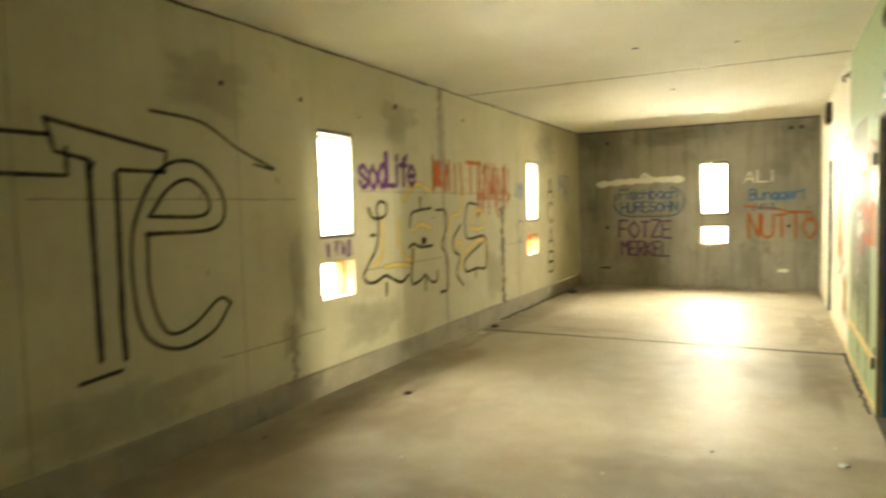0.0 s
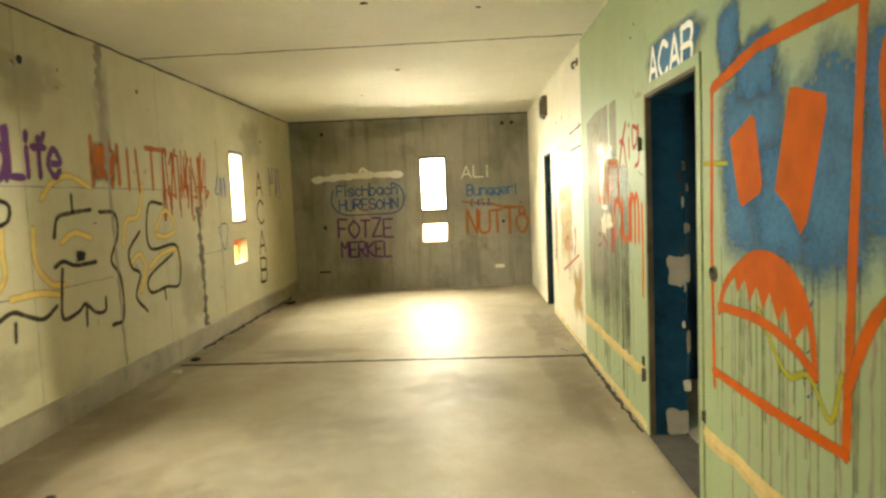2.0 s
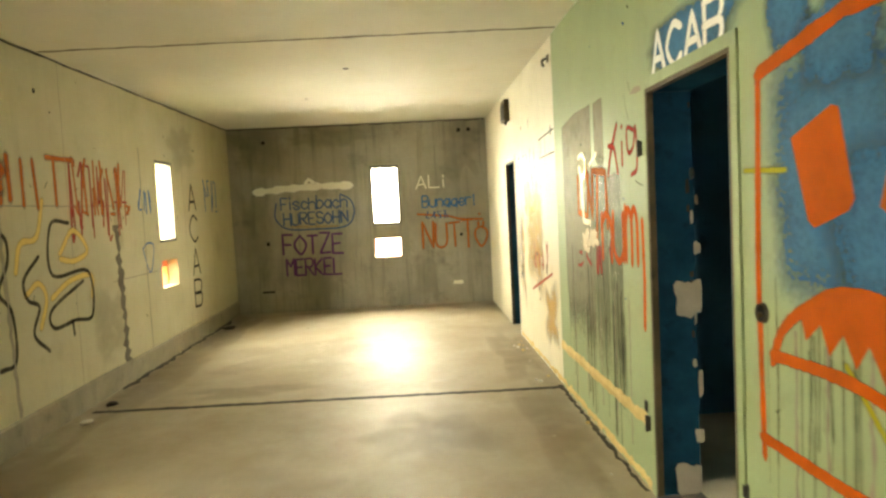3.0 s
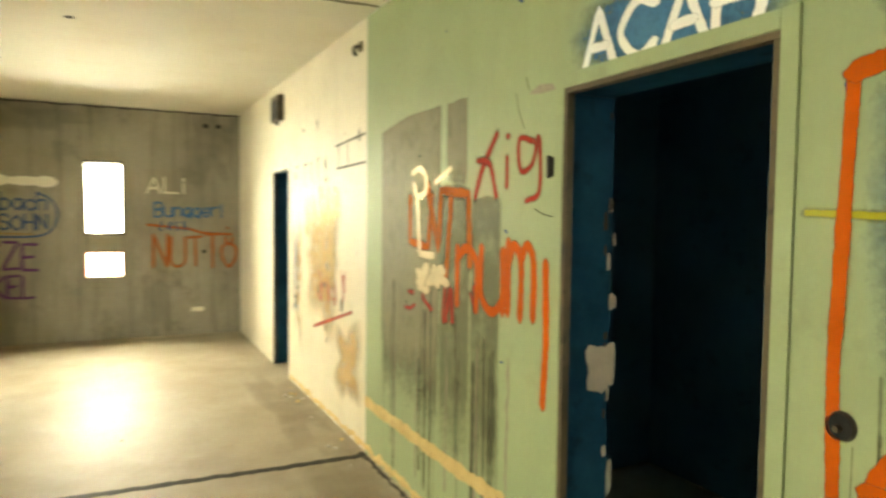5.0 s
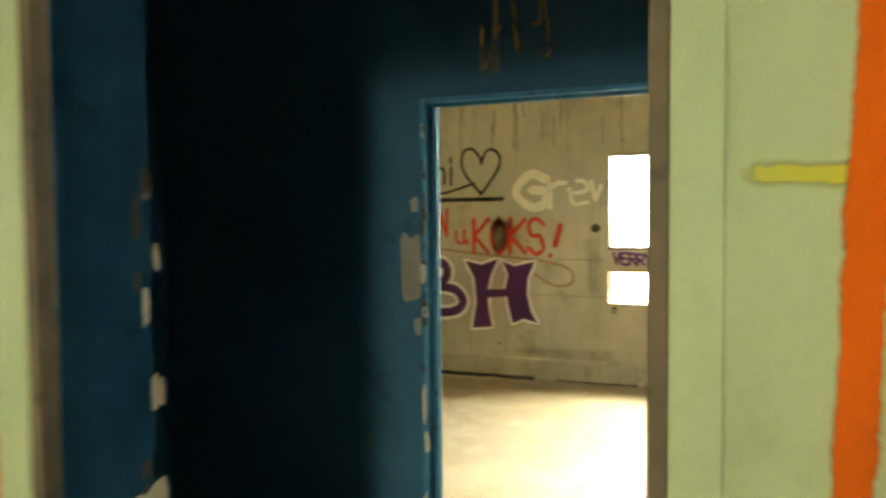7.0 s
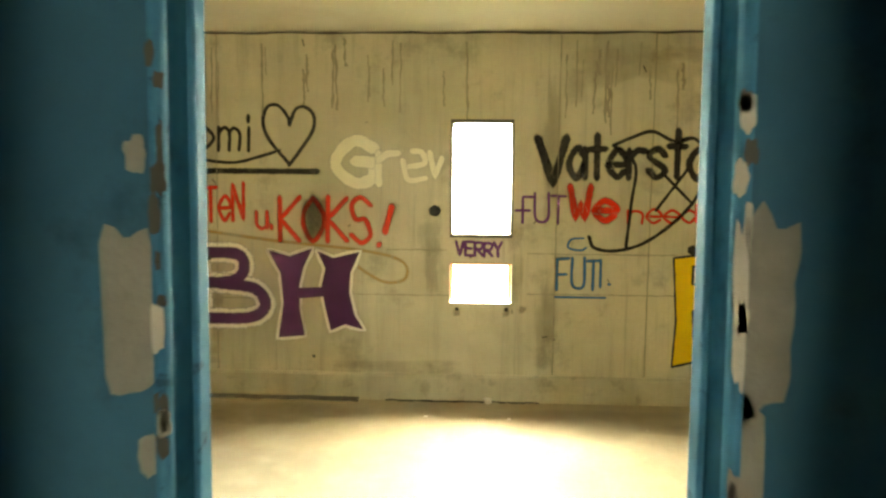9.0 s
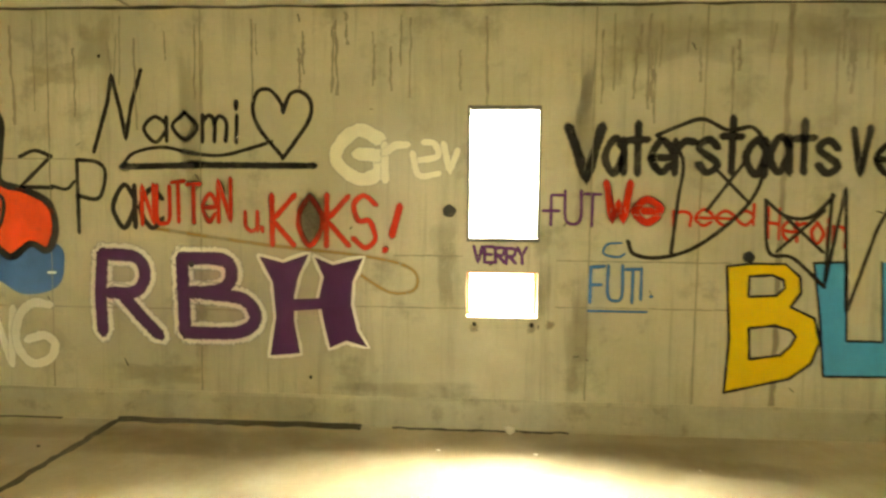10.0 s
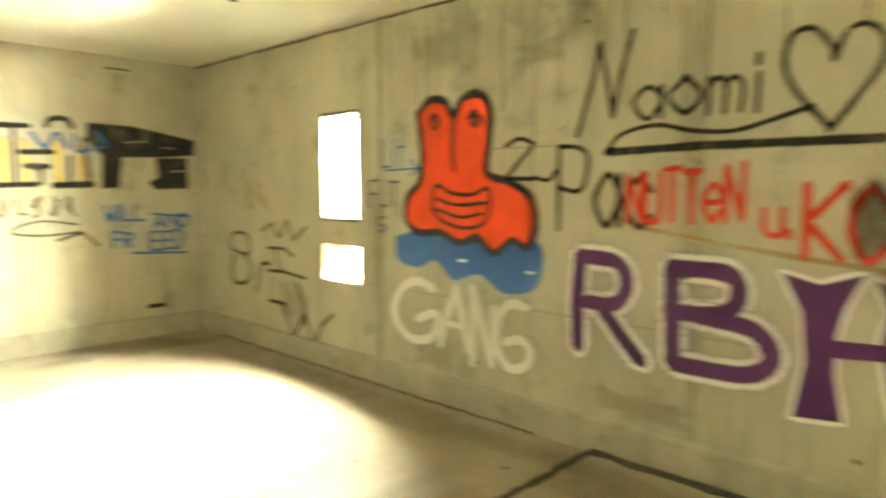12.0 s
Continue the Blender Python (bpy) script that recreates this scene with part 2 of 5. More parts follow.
# ---- windows ----
def window_unit(name, axis, a_in, a_out, u0, u1, label, bw=0.018):
    """An upper opening lined with dark metal and a lower one with orange painted boards."""
    s = 1 if a_out > a_in else -1
    root = structure(name, bmesh.new(), DARK_METAL, label, "window")

    def bar(pname, mat, a, b, p, q, r, t, lab=""):
        d = (a, p, r, b, q, t) if axis == "x" else (p, a, r, q, b, t)
        return part(pname, boxes(d, bevel=0.003), mat, root, lab)

    e, i, o = 0.016, a_in - s * 0.006, a_in + s * 0.05
    z0, z1 = UP
    bar("window_frame", DARK_METAL, i, o, u0 - 0.004, u1 + 0.004, z1 - 0.028, z1 + 0.004, "dark rusted head strip")
    bar("window_frame", DARK_METAL, i, o, u0 - 0.004, u1 + 0.004, z0 - 0.004, z0 + 0.024, "dark rusted sill strip")
    bar("window_frame", DARK_METAL, i, o, u0 - 0.004, u0 + e, z0 + 0.024, z1 - 0.028)
    bar("window_frame", DARK_METAL, i, o, u1 - e, u1 + 0.004, z0 + 0.024, z1 - 0.028)
    f0, f1 = a_out - s * 0.06, a_out - s * 0.015
    for p, q, r, t in ((u0, u0 + 0.015, z0, z1), (u1 - 0.015, u1, z0, z1), (u0 + 0.015, u1 - 0.015, z1 - 0.04, z1), (u0 + 0.015, u1 - 0.015, z0, z0 + 0.02)):
        bar("casement", CEILING, f0, f1, p, q, r, t, "pale outer casement bar")
    z0, z1 = LOW
    for p, q, r, t in ((u0, u0 + bw, z0, z1), (u1 - 0.018, u1, z0, z1), (u0 + bw, u1 - 0.018, z1 - bw * 1.2, z1), (u0 + bw, u1 - 0.018, z0, z0 + 0.01)):
        bar("board", ORANGE_WOOD, f0 - s * 0.06, f1, p, q, r, t, "orange painted lining board")
    return root


window_unit("window_1", "x", XL, XL - TH, *W1, "narrow unglazed window with an orange lined slot below")
window_unit("window_2", "x", XL, XL - TH, *W2, "narrow unglazed window with an orange boarded slot below", 0.07)
window_unit("window_3", "y", YF, YF + TH, *WF, "narrow unglazed window in the grey end wall")
window_unit("window_4", "x", RX1, RX1 + TH, *W4, "narrow unglazed window between sprayed letters")
window_unit("window_5", "x", RX1, RX1 + TH, *W5, "narrow unglazed window near the room corner")


# ---- door frames ----
def door_frame(name, x0, x1, y0, y1, top, face, rebate, back, label, proud=0.008, rear=0.004, w=0.02):
    """A pressed steel frame in a wall x0..x1, open with no leaf: a flat face on the wall, a rebate and a lining."""
    root = structure(name, bmesh.new(), face, label, "door")
    a, b, f = x0 - proud, x1 + rear, 0.05
    for p, q, o in ((y0 - f, y0, -1), (y1, y1 + f, 1)):
        part("jamb_face", boxes((a, p, 0, x0 + 0.001, q, top + f), bevel=0.003), face, root)
        i0, i1 = (y0, y0 + w) if o < 0 else (y1 - w, y1)
        part("rebate", boxes((a + 0.002, i0, 0, x0 + 0.027, i1, top - w), bevel=0.003), rebate, root)
        j0, j1 = (y0, y0 + w - 0.008) if o < 0 else (y1 - w + 0.008, y1)
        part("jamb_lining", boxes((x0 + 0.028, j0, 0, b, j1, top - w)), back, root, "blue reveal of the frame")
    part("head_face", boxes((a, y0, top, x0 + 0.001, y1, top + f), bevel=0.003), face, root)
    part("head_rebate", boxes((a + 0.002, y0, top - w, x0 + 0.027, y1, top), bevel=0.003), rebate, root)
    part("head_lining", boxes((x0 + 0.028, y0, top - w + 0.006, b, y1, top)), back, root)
    return root


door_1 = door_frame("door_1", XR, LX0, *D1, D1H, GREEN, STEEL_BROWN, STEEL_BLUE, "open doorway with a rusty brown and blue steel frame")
for z in (0.35, 1.70):
    hinge = bmesh.new()
    bmesh.ops.create_cone(hinge, cap_ends=True, segments=12, radius1=0.008, radius2=0.008, depth=0.08, matrix=Matrix.Translation((XR - 0.022, D1[1] + 0.062, z)))
    box(hinge, XR - 0.016, D1[1] + 0.052, z - 0.035, XR - 0.001, D1[1] + 0.075, z + 0.035)
    part("hinge", hinge, DARK_METAL, door_1, "bare dark hinge stub")


def lipped_frame(name, x0, x1, y0, y1, top, label):
    """A rebated steel frame: a bright lip towards x0 that narrows the opening, a reveal coloured dark for shade and a
    back edge coloured pale for room light.
    """
    root = structure(name, bmesh.new(), FRAME_BLUE, label, "door")
    a = x0 - 0.025
    for s, e in ((1, y0), (-1, y1)):
        part("jamb_lip", boxes((a, e - s * 0.006, 0, x0 + 0.002, e + s * 0.018, top + 0.006), bevel=0.010), FRAME_BLUE, root, "chipped light blue lip of the frame")
        part("reveal", boxes((x0 + 0.002, e, 0, x1 - 0.04, e + s * 0.014, top - 0.010), bevel=0.002), STEEL_BLUE, root, "worn blue reveal darkened for its shade")
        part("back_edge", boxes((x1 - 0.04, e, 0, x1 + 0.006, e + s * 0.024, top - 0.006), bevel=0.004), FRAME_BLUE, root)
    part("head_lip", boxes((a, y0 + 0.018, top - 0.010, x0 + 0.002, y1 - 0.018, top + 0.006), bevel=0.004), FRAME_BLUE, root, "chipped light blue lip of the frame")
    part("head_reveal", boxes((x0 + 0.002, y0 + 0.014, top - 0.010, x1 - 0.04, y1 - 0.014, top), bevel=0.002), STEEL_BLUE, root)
    part("head_back_edge", boxes((x1 - 0.04, y0 + 0.024, top - 0.006, x1 + 0.006, y1 - 0.024, top), bevel=0.003), FRAME_BLUE, root)
    return root


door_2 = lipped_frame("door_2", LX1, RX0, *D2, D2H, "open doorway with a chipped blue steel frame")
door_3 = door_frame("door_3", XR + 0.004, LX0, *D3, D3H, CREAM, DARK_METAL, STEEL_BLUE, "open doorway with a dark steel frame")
part("threshold", boxes((XR - 0.01, D1[0], 0.0, LX0 + 0.01, D1[1], 0.012), bevel=0.004), BLACK_DIRT_AND_GAP, door_1, "dirty worn threshold")
part("threshold", boxes((LX1 - 0.02, D2[0], 0.0, RX0 + 0.02, D2[1], 0.010), bevel=0.003), BLACK_DIRT_AND_GAP, door_2, "dirty worn threshold")


# ---- ragged strips, patches and plinths ----
def ragged(bm, p0, p1, side, normal, w, lift, n=40, seed=1, rough=0.4):
    """A strip of uneven width from p0 to p1."""
    rnd = random.Random(seed)
    p0, p1, side, normal = Vector(p0), Vector(p1), Vector(side), Vector(normal)
    rows = []
    for i in range(n + 1):
        c = p0.lerp(p1, i / n) + side * (noise.noise((i * 0.33, seed, 0)) * w * rough)
        a, b = w * (1 + rough * rnd.uniform(-1, 1)) / 2, w * (1 + rough * rnd.uniform(-1, 1)) / 2
        rows.append([bm.verts.new(c - side * a + normal * 0.001), bm.verts.new(c + normal * lift), bm.verts.new(c + side * b + normal * 0.001)])
    for r, s in zip(rows, rows[1:]):
        for k in (0, 1):
            bm.faces.new((r[k], s[k], s[k + 1], r[k + 1]))
    return bm


part("joint_strip", ragged(bmesh.new(), (XL + 0.1, JOINT + 0.06, 0), (XR - 0.02, JOINT - 0.05, 0), (0, 1, 0), (0, 0, 1), 0.07, 0.004, 90, 3, 0.25), BLACK_DIRT_AND_GAP, floor, "dark dirty expansion joint")
part("joint_strip", ragged(bmesh.new(), (RX0 + 0.02, JOINT, 0), (RX1 - 0.02, JOINT + 0.02, 0), (0, 1, 0), (0, 0, 1), 0.055, 0.004, 80, 4, 0.3), BLACK_DIRT_AND_GAP, floor, "dark dirty expansion joint")
part("joint_strip", ragged(bmesh.new(), (XL + 0.02, JOINT - 0.12, H), (XR - 0.01, JOINT - 0.22, H), (0, 1, 0), (0, 0, -1), 0.042, 0.004, 60, 5, 0.4), PLINTH_DARK, ceiling)
part("joint_strip", ragged(bmesh.new(), (RX0 + 0.02, JOINT - 0.1, H), (RX1 - 0.01, JOINT - 0.1, H), (0, 1, 0), (0, 0, -1), 0.03, 0.003, 60, 6, 0.3), PLINTH, ceiling)
# Black strips paint the shadow line between the walls and the ceiling.
part("shadow_gap", ragged(bmesh.new(), (XL, YN, H - 0.012), (XL, YF, H - 0.012), (0, 0, 1), (1, 0, 0), 0.018, 0.003, 120, 7, 0.5), BLACK_DIRT_AND_GAP, wall_west, "dark strip drawn as the shadow line under the ceiling")
part("shadow_gap", ragged(bmesh.new(), (RX1, YN, H - 0.012), (RX1, YF, H - 0.012), (0, 0, 1), (-1, 0, 0), 0.018, 0.003, 120, 8, 0.5), BLACK_DIRT_AND_GAP, wall_east, "dark strip drawn as the shadow line under the ceiling")
part("shadow_gap", ragged(bmesh.new(), (XL, YF, H - 0.012), (XR, YF, H - 0.012), (0, 0, 1), (0, -1, 0), 0.02, 0.003, 60, 9, 0.5), BLACK_DIRT_AND_GAP, wall_north, "dark strip drawn as the shadow line under the ceiling")


def plinth(a, s, y0, y1, top, parent, seed, material=PLINTH):
    """A low concrete upstand with a worn upper edge."""
    bm = bmesh.new()
    n = int((y1 - y0) / 0.12)
    rows = []
    for i in range(n + 1):
        y = y0 + (y1 - y0) * i / n
        d = 0.02 + 0.006 * noise.noise((y * 2.1, seed, 0))
        t = top + 0.008 * noise.noise((y * 1.4, seed, 4))
        rows.append([bm.verts.new((a + s * d, y, 0)), bm.verts.new((a + s * d, y, t - 0.014)), bm.verts.new((a + s * (d - 0.012), y, t)), bm.verts.new((a, y, t + 0.003))])
    for r, q in zip(rows, rows[1:]):
        for k in range(3):
            bm.faces.new((r[k], q[k], q[k + 1], r[k + 1]))
    return part("plinth", bm, material, parent, "darker worn concrete base band")


# The west band carries its shade in a darker colour.
plinth(XL, 1, YN, YF, 0.20, wall_west, 1, PLINTH_DARK)
plinth(RX1, -1, YN, YF, 0.20, wall_east, 2)
plinth_room = part("plinth", boxes((RX0, YF - 0.02, 0, RX1 - 0.03, YF + 0.01, 0.20), bevel=0.006), PLINTH, wall_north_room, "darker worn concrete base band")

part("floor_gap", ragged(bmesh.new(), (RX1 - 0.045, 7.2, 0), (RX1 - 0.045, 5.55, 0), (1, 0, 0), (0, 0, 1), 0.06, 0.03, 26, 12, 0.45), BLACK_DIRT_AND_GAP, floor, "torn black sealing along the wall foot")
part("floor_gap", ragged(bmesh.new(), (RX1 - 0.035, 5.35, 0), (RX1 - 0.035, 4.2, 0), (1, 0, 0), (0, 0, 1), 0.025, 0.01, 40, 13, 0.9), BLACK_DIRT_AND_GAP, floor, "torn black sealing along the wall foot")
part("floor_gap", ragged(bmesh.new(), (RX1 - 0.035, 11.5, 0), (RX1 - 0.035, 7.6, 0), (1, 0, 0), (0, 0, 1), 0.02, 0.01, 70, 14, 0.9), BLACK_DIRT_AND_GAP, floor, "torn black sealing along the wall foot")
part("floor_gap", ragged(bmesh.new(), (XL + 0.05, 7.9, 0), (XL + 0.05, 11.4, 0), (1, 0, 0), (0, 0, 1), 0.05, 0.012, 60, 15, 0.9), BLACK_DIRT_AND_GAP, floor, "black dirt along the wall foot")
part("ochre_strip", ragged(bmesh.new(), (XR, 7.2, 0.33), (XR, 5.22, 0.345), (0, 0, 1), (-1, 0, 0), 0.075, 0.006, 50, 16, 0.2), OCHRE, wall_hall_green, "ochre glue line of a lost skirting")
part("ochre_strip", ragged(bmesh.new(), (XR, 4.30, 0.345), (XR, YN, 0.35), (0, 0, 1), (-1, 0, 0), 0.075, 0.006, 80, 17, 0.2), OCHRE, wall_hall_green, "ochre glue line of a lost skirting")
part("ochre_strip", ragged(bmesh.new(), (XR, 7.2, 0.03), (XR, 5.22, 0.03), (0, 0, 1), (-1, 0, 0), 0.05, 0.008, 50, 18, 0.6), OCHRE, wall_hall_green, "crumbling ochre foot of the wall")
part("ochre_strip", ragged(bmesh.new(), (XR + 0.004, 9.25, 0.03), (XR + 0.004, 7.22, 0.03), (0, 0, 1), (-1, 0, 0), 0.045, 0.008, 50, 19, 0.6), OCHRE, wall_hall_cream, "crumbling ochre foot of the wall")
part("dirt_line", ragged(bmesh.new(), (XR - 0.03, 7.2, 0), (XR - 0.03, 5.22, 0), (1, 0, 0), (0, 0, 1), 0.03, 0.005, 50, 20, 0.7), BLACK_DIRT_AND_GAP, floor)


def flake(plane_point, su, sv, normal, w, h, seed, lift=0.004):
    """A ragged patch where paint has come away."""
    bm = bmesh.new()
    c, su, sv, normal = Vector(plane_point), Vector(su), Vector(sv), Vector(normal)
    ring = []
    for i in range(26):
        a = i / 26 * 2 * math.pi
        r = 1 + 0.45 * noise.noise((math.cos(a) * 1.6, math.sin(a) * 1.6, seed))
        ca, sa = math.cos(a), math.sin(a)
        q = max(abs(ca), abs(sa)) ** 0.6
        ring.append(bm.verts.new(c + su * (w / 2 * r * ca / q) + sv * (h / 2 * r * sa / q) + normal * lift))
    bm.faces.new(ring)
    bmesh.ops.triangulate(bm, faces=bm.faces)
    return bm


for y, z, w, h, sd in ((5.205, 1.33, 0.085, 0.24, 1), (5.19, 1.56, 0.03, 0.05, 2), (5.18, 1.12, 0.03, 0.06, 5), (4.305, 1.36, 0.09, 0.26, 3), (4.318, 1.08, 0.05, 0.32, 4), (4.31, 0.72, 0.05, 0.12, 6)):
    part("bare_patch", flake((LX1, y, z), (0, 1, 0), (0, 0, 1), (-1, 0, 0), w, h, sd), GREY_PLASTER, wall_room_west, "bare plaster where blue paint came off")
for x, z, w, h, sd in ((0.822, 0.98, 0.12, 0.19, 7), (0.80, 0.085, 0.14, 0.15, 8), (0.868, 1.21, 0.03, 0.06, 9), (0.872, 0.56, 0.025, 0.12, 10), (0.862, 0.30, 0.045, 0.07, 18), (0.872, 1.44, 0.016, 0.04, 19)):
    part("bare_patch", flake((x, D1[1] - 0.012, z), (1, 0, 0), (0, 0, 1), (0, -1, 0), w, h, sd, 0.003), PLASTER, door_1, "bare plaster where blue paint came off")
LIP = LX1 - 0.0262
for y, z, w, h, m, sd in ((D2[0] + 0.008, 1.37, 0.02, 0.25, PLASTER, 11), (D2[0] + 0.008, 1.62, 0.02, 0.05, PLASTER, 12), (D2[0] + 0.008, 1.08, 0.018, 0.10, GREY_PLASTER, 13), (D2[1] - 0.012, 1.18, 0.02, 0.04, PLASTER, 14), (D2[1] - 0.008, 0.85, 0.014, 0.12, PLASTER, 15), (D2[1] - 0.01, 0.45, 0.016, 0.18, PLASTER, 16), (D2[0] + 0.008, 0.5, 0.018, 0.2, GREY_PLASTER, 17)):
    part("bare_patch", flake((LIP, y, z), (0, 1, 0), (0, 0, 1), (-1, 0, 0), w, h, sd, 0.002), m, door_2, "chipped pale spot")

rk = random.Random(21)
for k in range(44):
    side = k % 2
    y = (D2[1] - 0.009 if side else D2[0] + 0.009) + rk.uniform(-0.008, 0.008)
    part("paint_chip", flake((LIP, y, rk.uniform(0.1, 1.9)), (0, 1, 0), (0, 0, 1), (-1, 0, 0), rk.uniform(0.008, 0.02), rk.uniform(0.015, 0.07), 60 + k, 0.002), DARK_METAL if k % 3 else PLASTER, door_2)
for k in range(14):
    part("paint_chip", flake((LX0 - rk.uniform(0.0, 0.03), D1[1] - 0.012, rk.uniform(0.1, 1.9)), (1, 0, 0), (0, 0, 1), (0, -1, 0), rk.uniform(0.01, 0.02), rk.uniform(0.02, 0.09), 90 + k, 0.002), BLACK_DIRT_AND_GAP if k % 3 else PLASTER, door_1)

STAIN = surface("dark_damp_stain", (0.19, 0.17, 0.12), (0.30, 0.27, 0.20), rough=(0.8, 0.95), scale=5)
part("wall_joint", ragged(bmesh.new(), (XL, 6.42, 2.72), (XL, 6.45, 1.75), (0, 1, 0), (1, 0, 0), 0.10, 0.003, 30, 21, 0.5), STAIN, wall_west, "dark vertical damp joint")
part("wall_joint", ragged(bmesh.new(), (XL, 6.45, 1.75), (XL, 6.5, 0.2), (0, 1, 0), (1, 0, 0), 0.04, 0.003, 30, 22, 0.5), STAIN, wall_west, "dark vertical damp joint")
SOOTY = surface("sooty_stain", (0.07, 0.06, 0.04), (0.15, 0.13, 0.09), rough=(0.8, 0.95), scale=6)
part("wall_stain", ragged(bmesh.new(), (XL, 8.15, 1.45), (XL, 8.18, 0.2), (0, 1, 0), (1, 0, 0), 0.10, 0.003, 30, 23, 0.8), SOOTY, wall_west, "dark burnt run down the wall")
part("wall_stain", ragged(bmesh.new(), (XL, 8.75, 2.2), (XL, 8.75, 0.2), (0, 1, 0), (1, 0, 0), 0.02, 0.002, 30, 24, 0.5), STAIN, wall_west)
part("wall_stain", ragged(bmesh.new(), (XL, 3.9, 0.62), (XL, 3.93, 0.2), (0, 1, 0), (1, 0, 0), 0.06, 0.002, 20, 25, 0.6), STAIN, wall_west)
for y, sd in ((1.9, 26), (2.9, 27), (4.08, 28), (6.62, 29), (7.65, 31), (8.45, 32), (9.05, 33), (10.6, 34), (3.4, 35)):
    part("form_joint", ragged(bmesh.new(), (RX1, y, H - 0.02), (RX1, y + 0.02, 0.21), (0, 1, 0), (-1, 0, 0), 0.010 if sd % 3 else 0.035, 0.0015, 60, sd, 0.35), STAIN, wall_east, "dark vertical form joint")
for z, y0, y1, sd in ((1.14, 5.35, 4.9, 41), (0.80, 5.6, 4.86, 42), (1.12, 4.3, 3.2, 43), (0.82, 4.3, 3.2, 44), (0.76, 9.2, 6.3, 45), (1.75, 8.4, 7.4, 46)):
    part("form_joint", ragged(bmesh.new(), (RX1, y0, z), (RX1, y1, z), (0, 0, 1), (-1, 0, 0), 0.008, 0.0015, 30, sd, 0.6), STAIN, wall_east, "thin horizontal form joint")
for z, y0, y1, sd in ((1.62, 4.85, 8.3, 131), (0.93, 4.9, 6.4, 132), (0.52, 3.2, 4.3, 133), (1.55, 2.0, 4.0, 134), (0.95, 8.0, 9.0, 135)):
    part("form_joint", ragged(bmesh.new(), (XL, y0, z), (XL, y1, z), (0, 0, 1), (1, 0, 0), 0.009, 0.0015, 50, sd, 0.6), STAIN, wall_west, "thin horizontal form joint")
for y, sd in ((3.42, 141), (5.45, 142), (7.35, 143), (9.95, 144), (1.95, 145)):
    part("form_joint", ragged(bmesh.new(), (XL, y, H - 0.02), (XL, y, 0.21), (0, 1, 0), (1, 0, 0), 0.008, 0.0015, 50, sd, 0.5), STAIN, wall_west, "thin vertical form joint")
rr = random.Random(5)
for k in range(60):
    y, top = rr.choice((rr.uniform(2.2, 4.3), rr.uniform(2.2, 4.3), rr.uniform(4.4, 7.0), rr.uniform(7, 9))), rr.uniform(2.45, 2.7)
    part("drip_run", ragged(bmesh.new(), (RX1, y, top), (RX1, y + rr.uniform(-0.02, 0.02), top - rr.uniform(0.12, 0.6)), (0, 1, 0), (-1, 0, 0), rr.uniform(0.006, 0.02), 0.0015, 14, 50 + k, 0.7), STAIN, wall_east)
for y, sd in ((5.5, 91), (5.75, 92), (6.05, 93), (6.4, 94), (6.7, 95), (3.95, 96), (3.8, 97), (3.62, 98), (3.5, 99), (3.36, 90), (3.2, 89), (3.05, 88), (2.9, 87)):
    part("drip_run", ragged(bmesh.new(), (XR, y, 1.05 if y < 4.2 else 0.95), (XR, y + 0.01, 0.12 + 0.3 * noise.noise((y * 9, 0, 0)) ** 2), (0, 1, 0), (-1, 0, 0), 0.014, 0.0015, 26, sd, 0.8), STAIN, wall_hall_green)

# ---- holes, fittings and litter ----
HOLE = surface("hole_black", (0.008, 0.008, 0.006), (0.02, 0.018, 0.014), rough=(0.9, 1.0), scale=10)


def tie_hole(parent, at, normal, r):
    bm = bmesh.new()
    rot = Vector(normal).to_track_quat("Z", "Y").to_matrix().to_4x4()
    bmesh.ops.create_circle(bm, cap_ends=True, segments=14, radius=r, matrix=Matrix.Translation(Vector(at) + Vector(normal) * 0.003) @ rot)
    for v in bm.verts:
        v.co += Vector((0, 0.2 * r * noise.noise(v.co * 40), 0.2 * r * noise.noise(v.co * 37)))
    return part("tie_hole", bm, HOLE, parent)


for y, z, r in ((4.99, 1.43, 0.042), (3.10, 1.16, 0.036), (6.7, 1.06, 0.02), (4.82, 0.70, 0.014), (4.45, 0.70, 0.016), (7.3, 2.42, 0.012), (5.9, 0.32, 0.012), (8.1, 0.35, 0.012)):
    tie_hole(wall_east, (RX1, y, z), (-1, 0, 0), r)
for y, z, r in ((5.5, 2.42, 0.03), (3.3, 2.3, 0.02), (7.0, 2.45, 0.02), (4.1, 2.3, 0.02), (10.4, 2.3, 0.02)):
    tie_hole(wall_west, (XL, y, z), (1, 0, 0), r)
for x, z, r in ((0.25, 2.58, 0.03), (0.40, 2.58, 0.03), (-2.63, 2.52, 0.03), (-2.65, 1.03, 0.03), (0.22, 1.03, 0.025)):
    tie_hole(wall_north, (x, YF, z), (0, -1, 0), r)
part("slot", boxes((-2.78, YF - 0.012, 0.30, -2.60, YF + 0.01, 0.33)), HOLE, wall_north)
part("slot", boxes((5.58, YF - 0.012, 0.29, 5.76, YF + 0.01, 0.33)), HOLE, wall_north_room)
part("bare_patch", flake((0.14, YF, 0.31), (1, 0, 0), (0, 0, 1), (0, -1, 0), 0.15, 0.06, 31), CEILING, wall_north, "white plaster splash")
for x, y, r in ((-1.0, 5.8, 0.03), (-1.01, 8.09, 0.03), (-0.24, 6.02, 0.02), (-1.6, 9.6, 0.02), (5.2, 9.4, 0.03), (4.2, 8.2, 0.03)):
    tie_hole(ceiling, (x, y, H), (0, 0, -1), r)


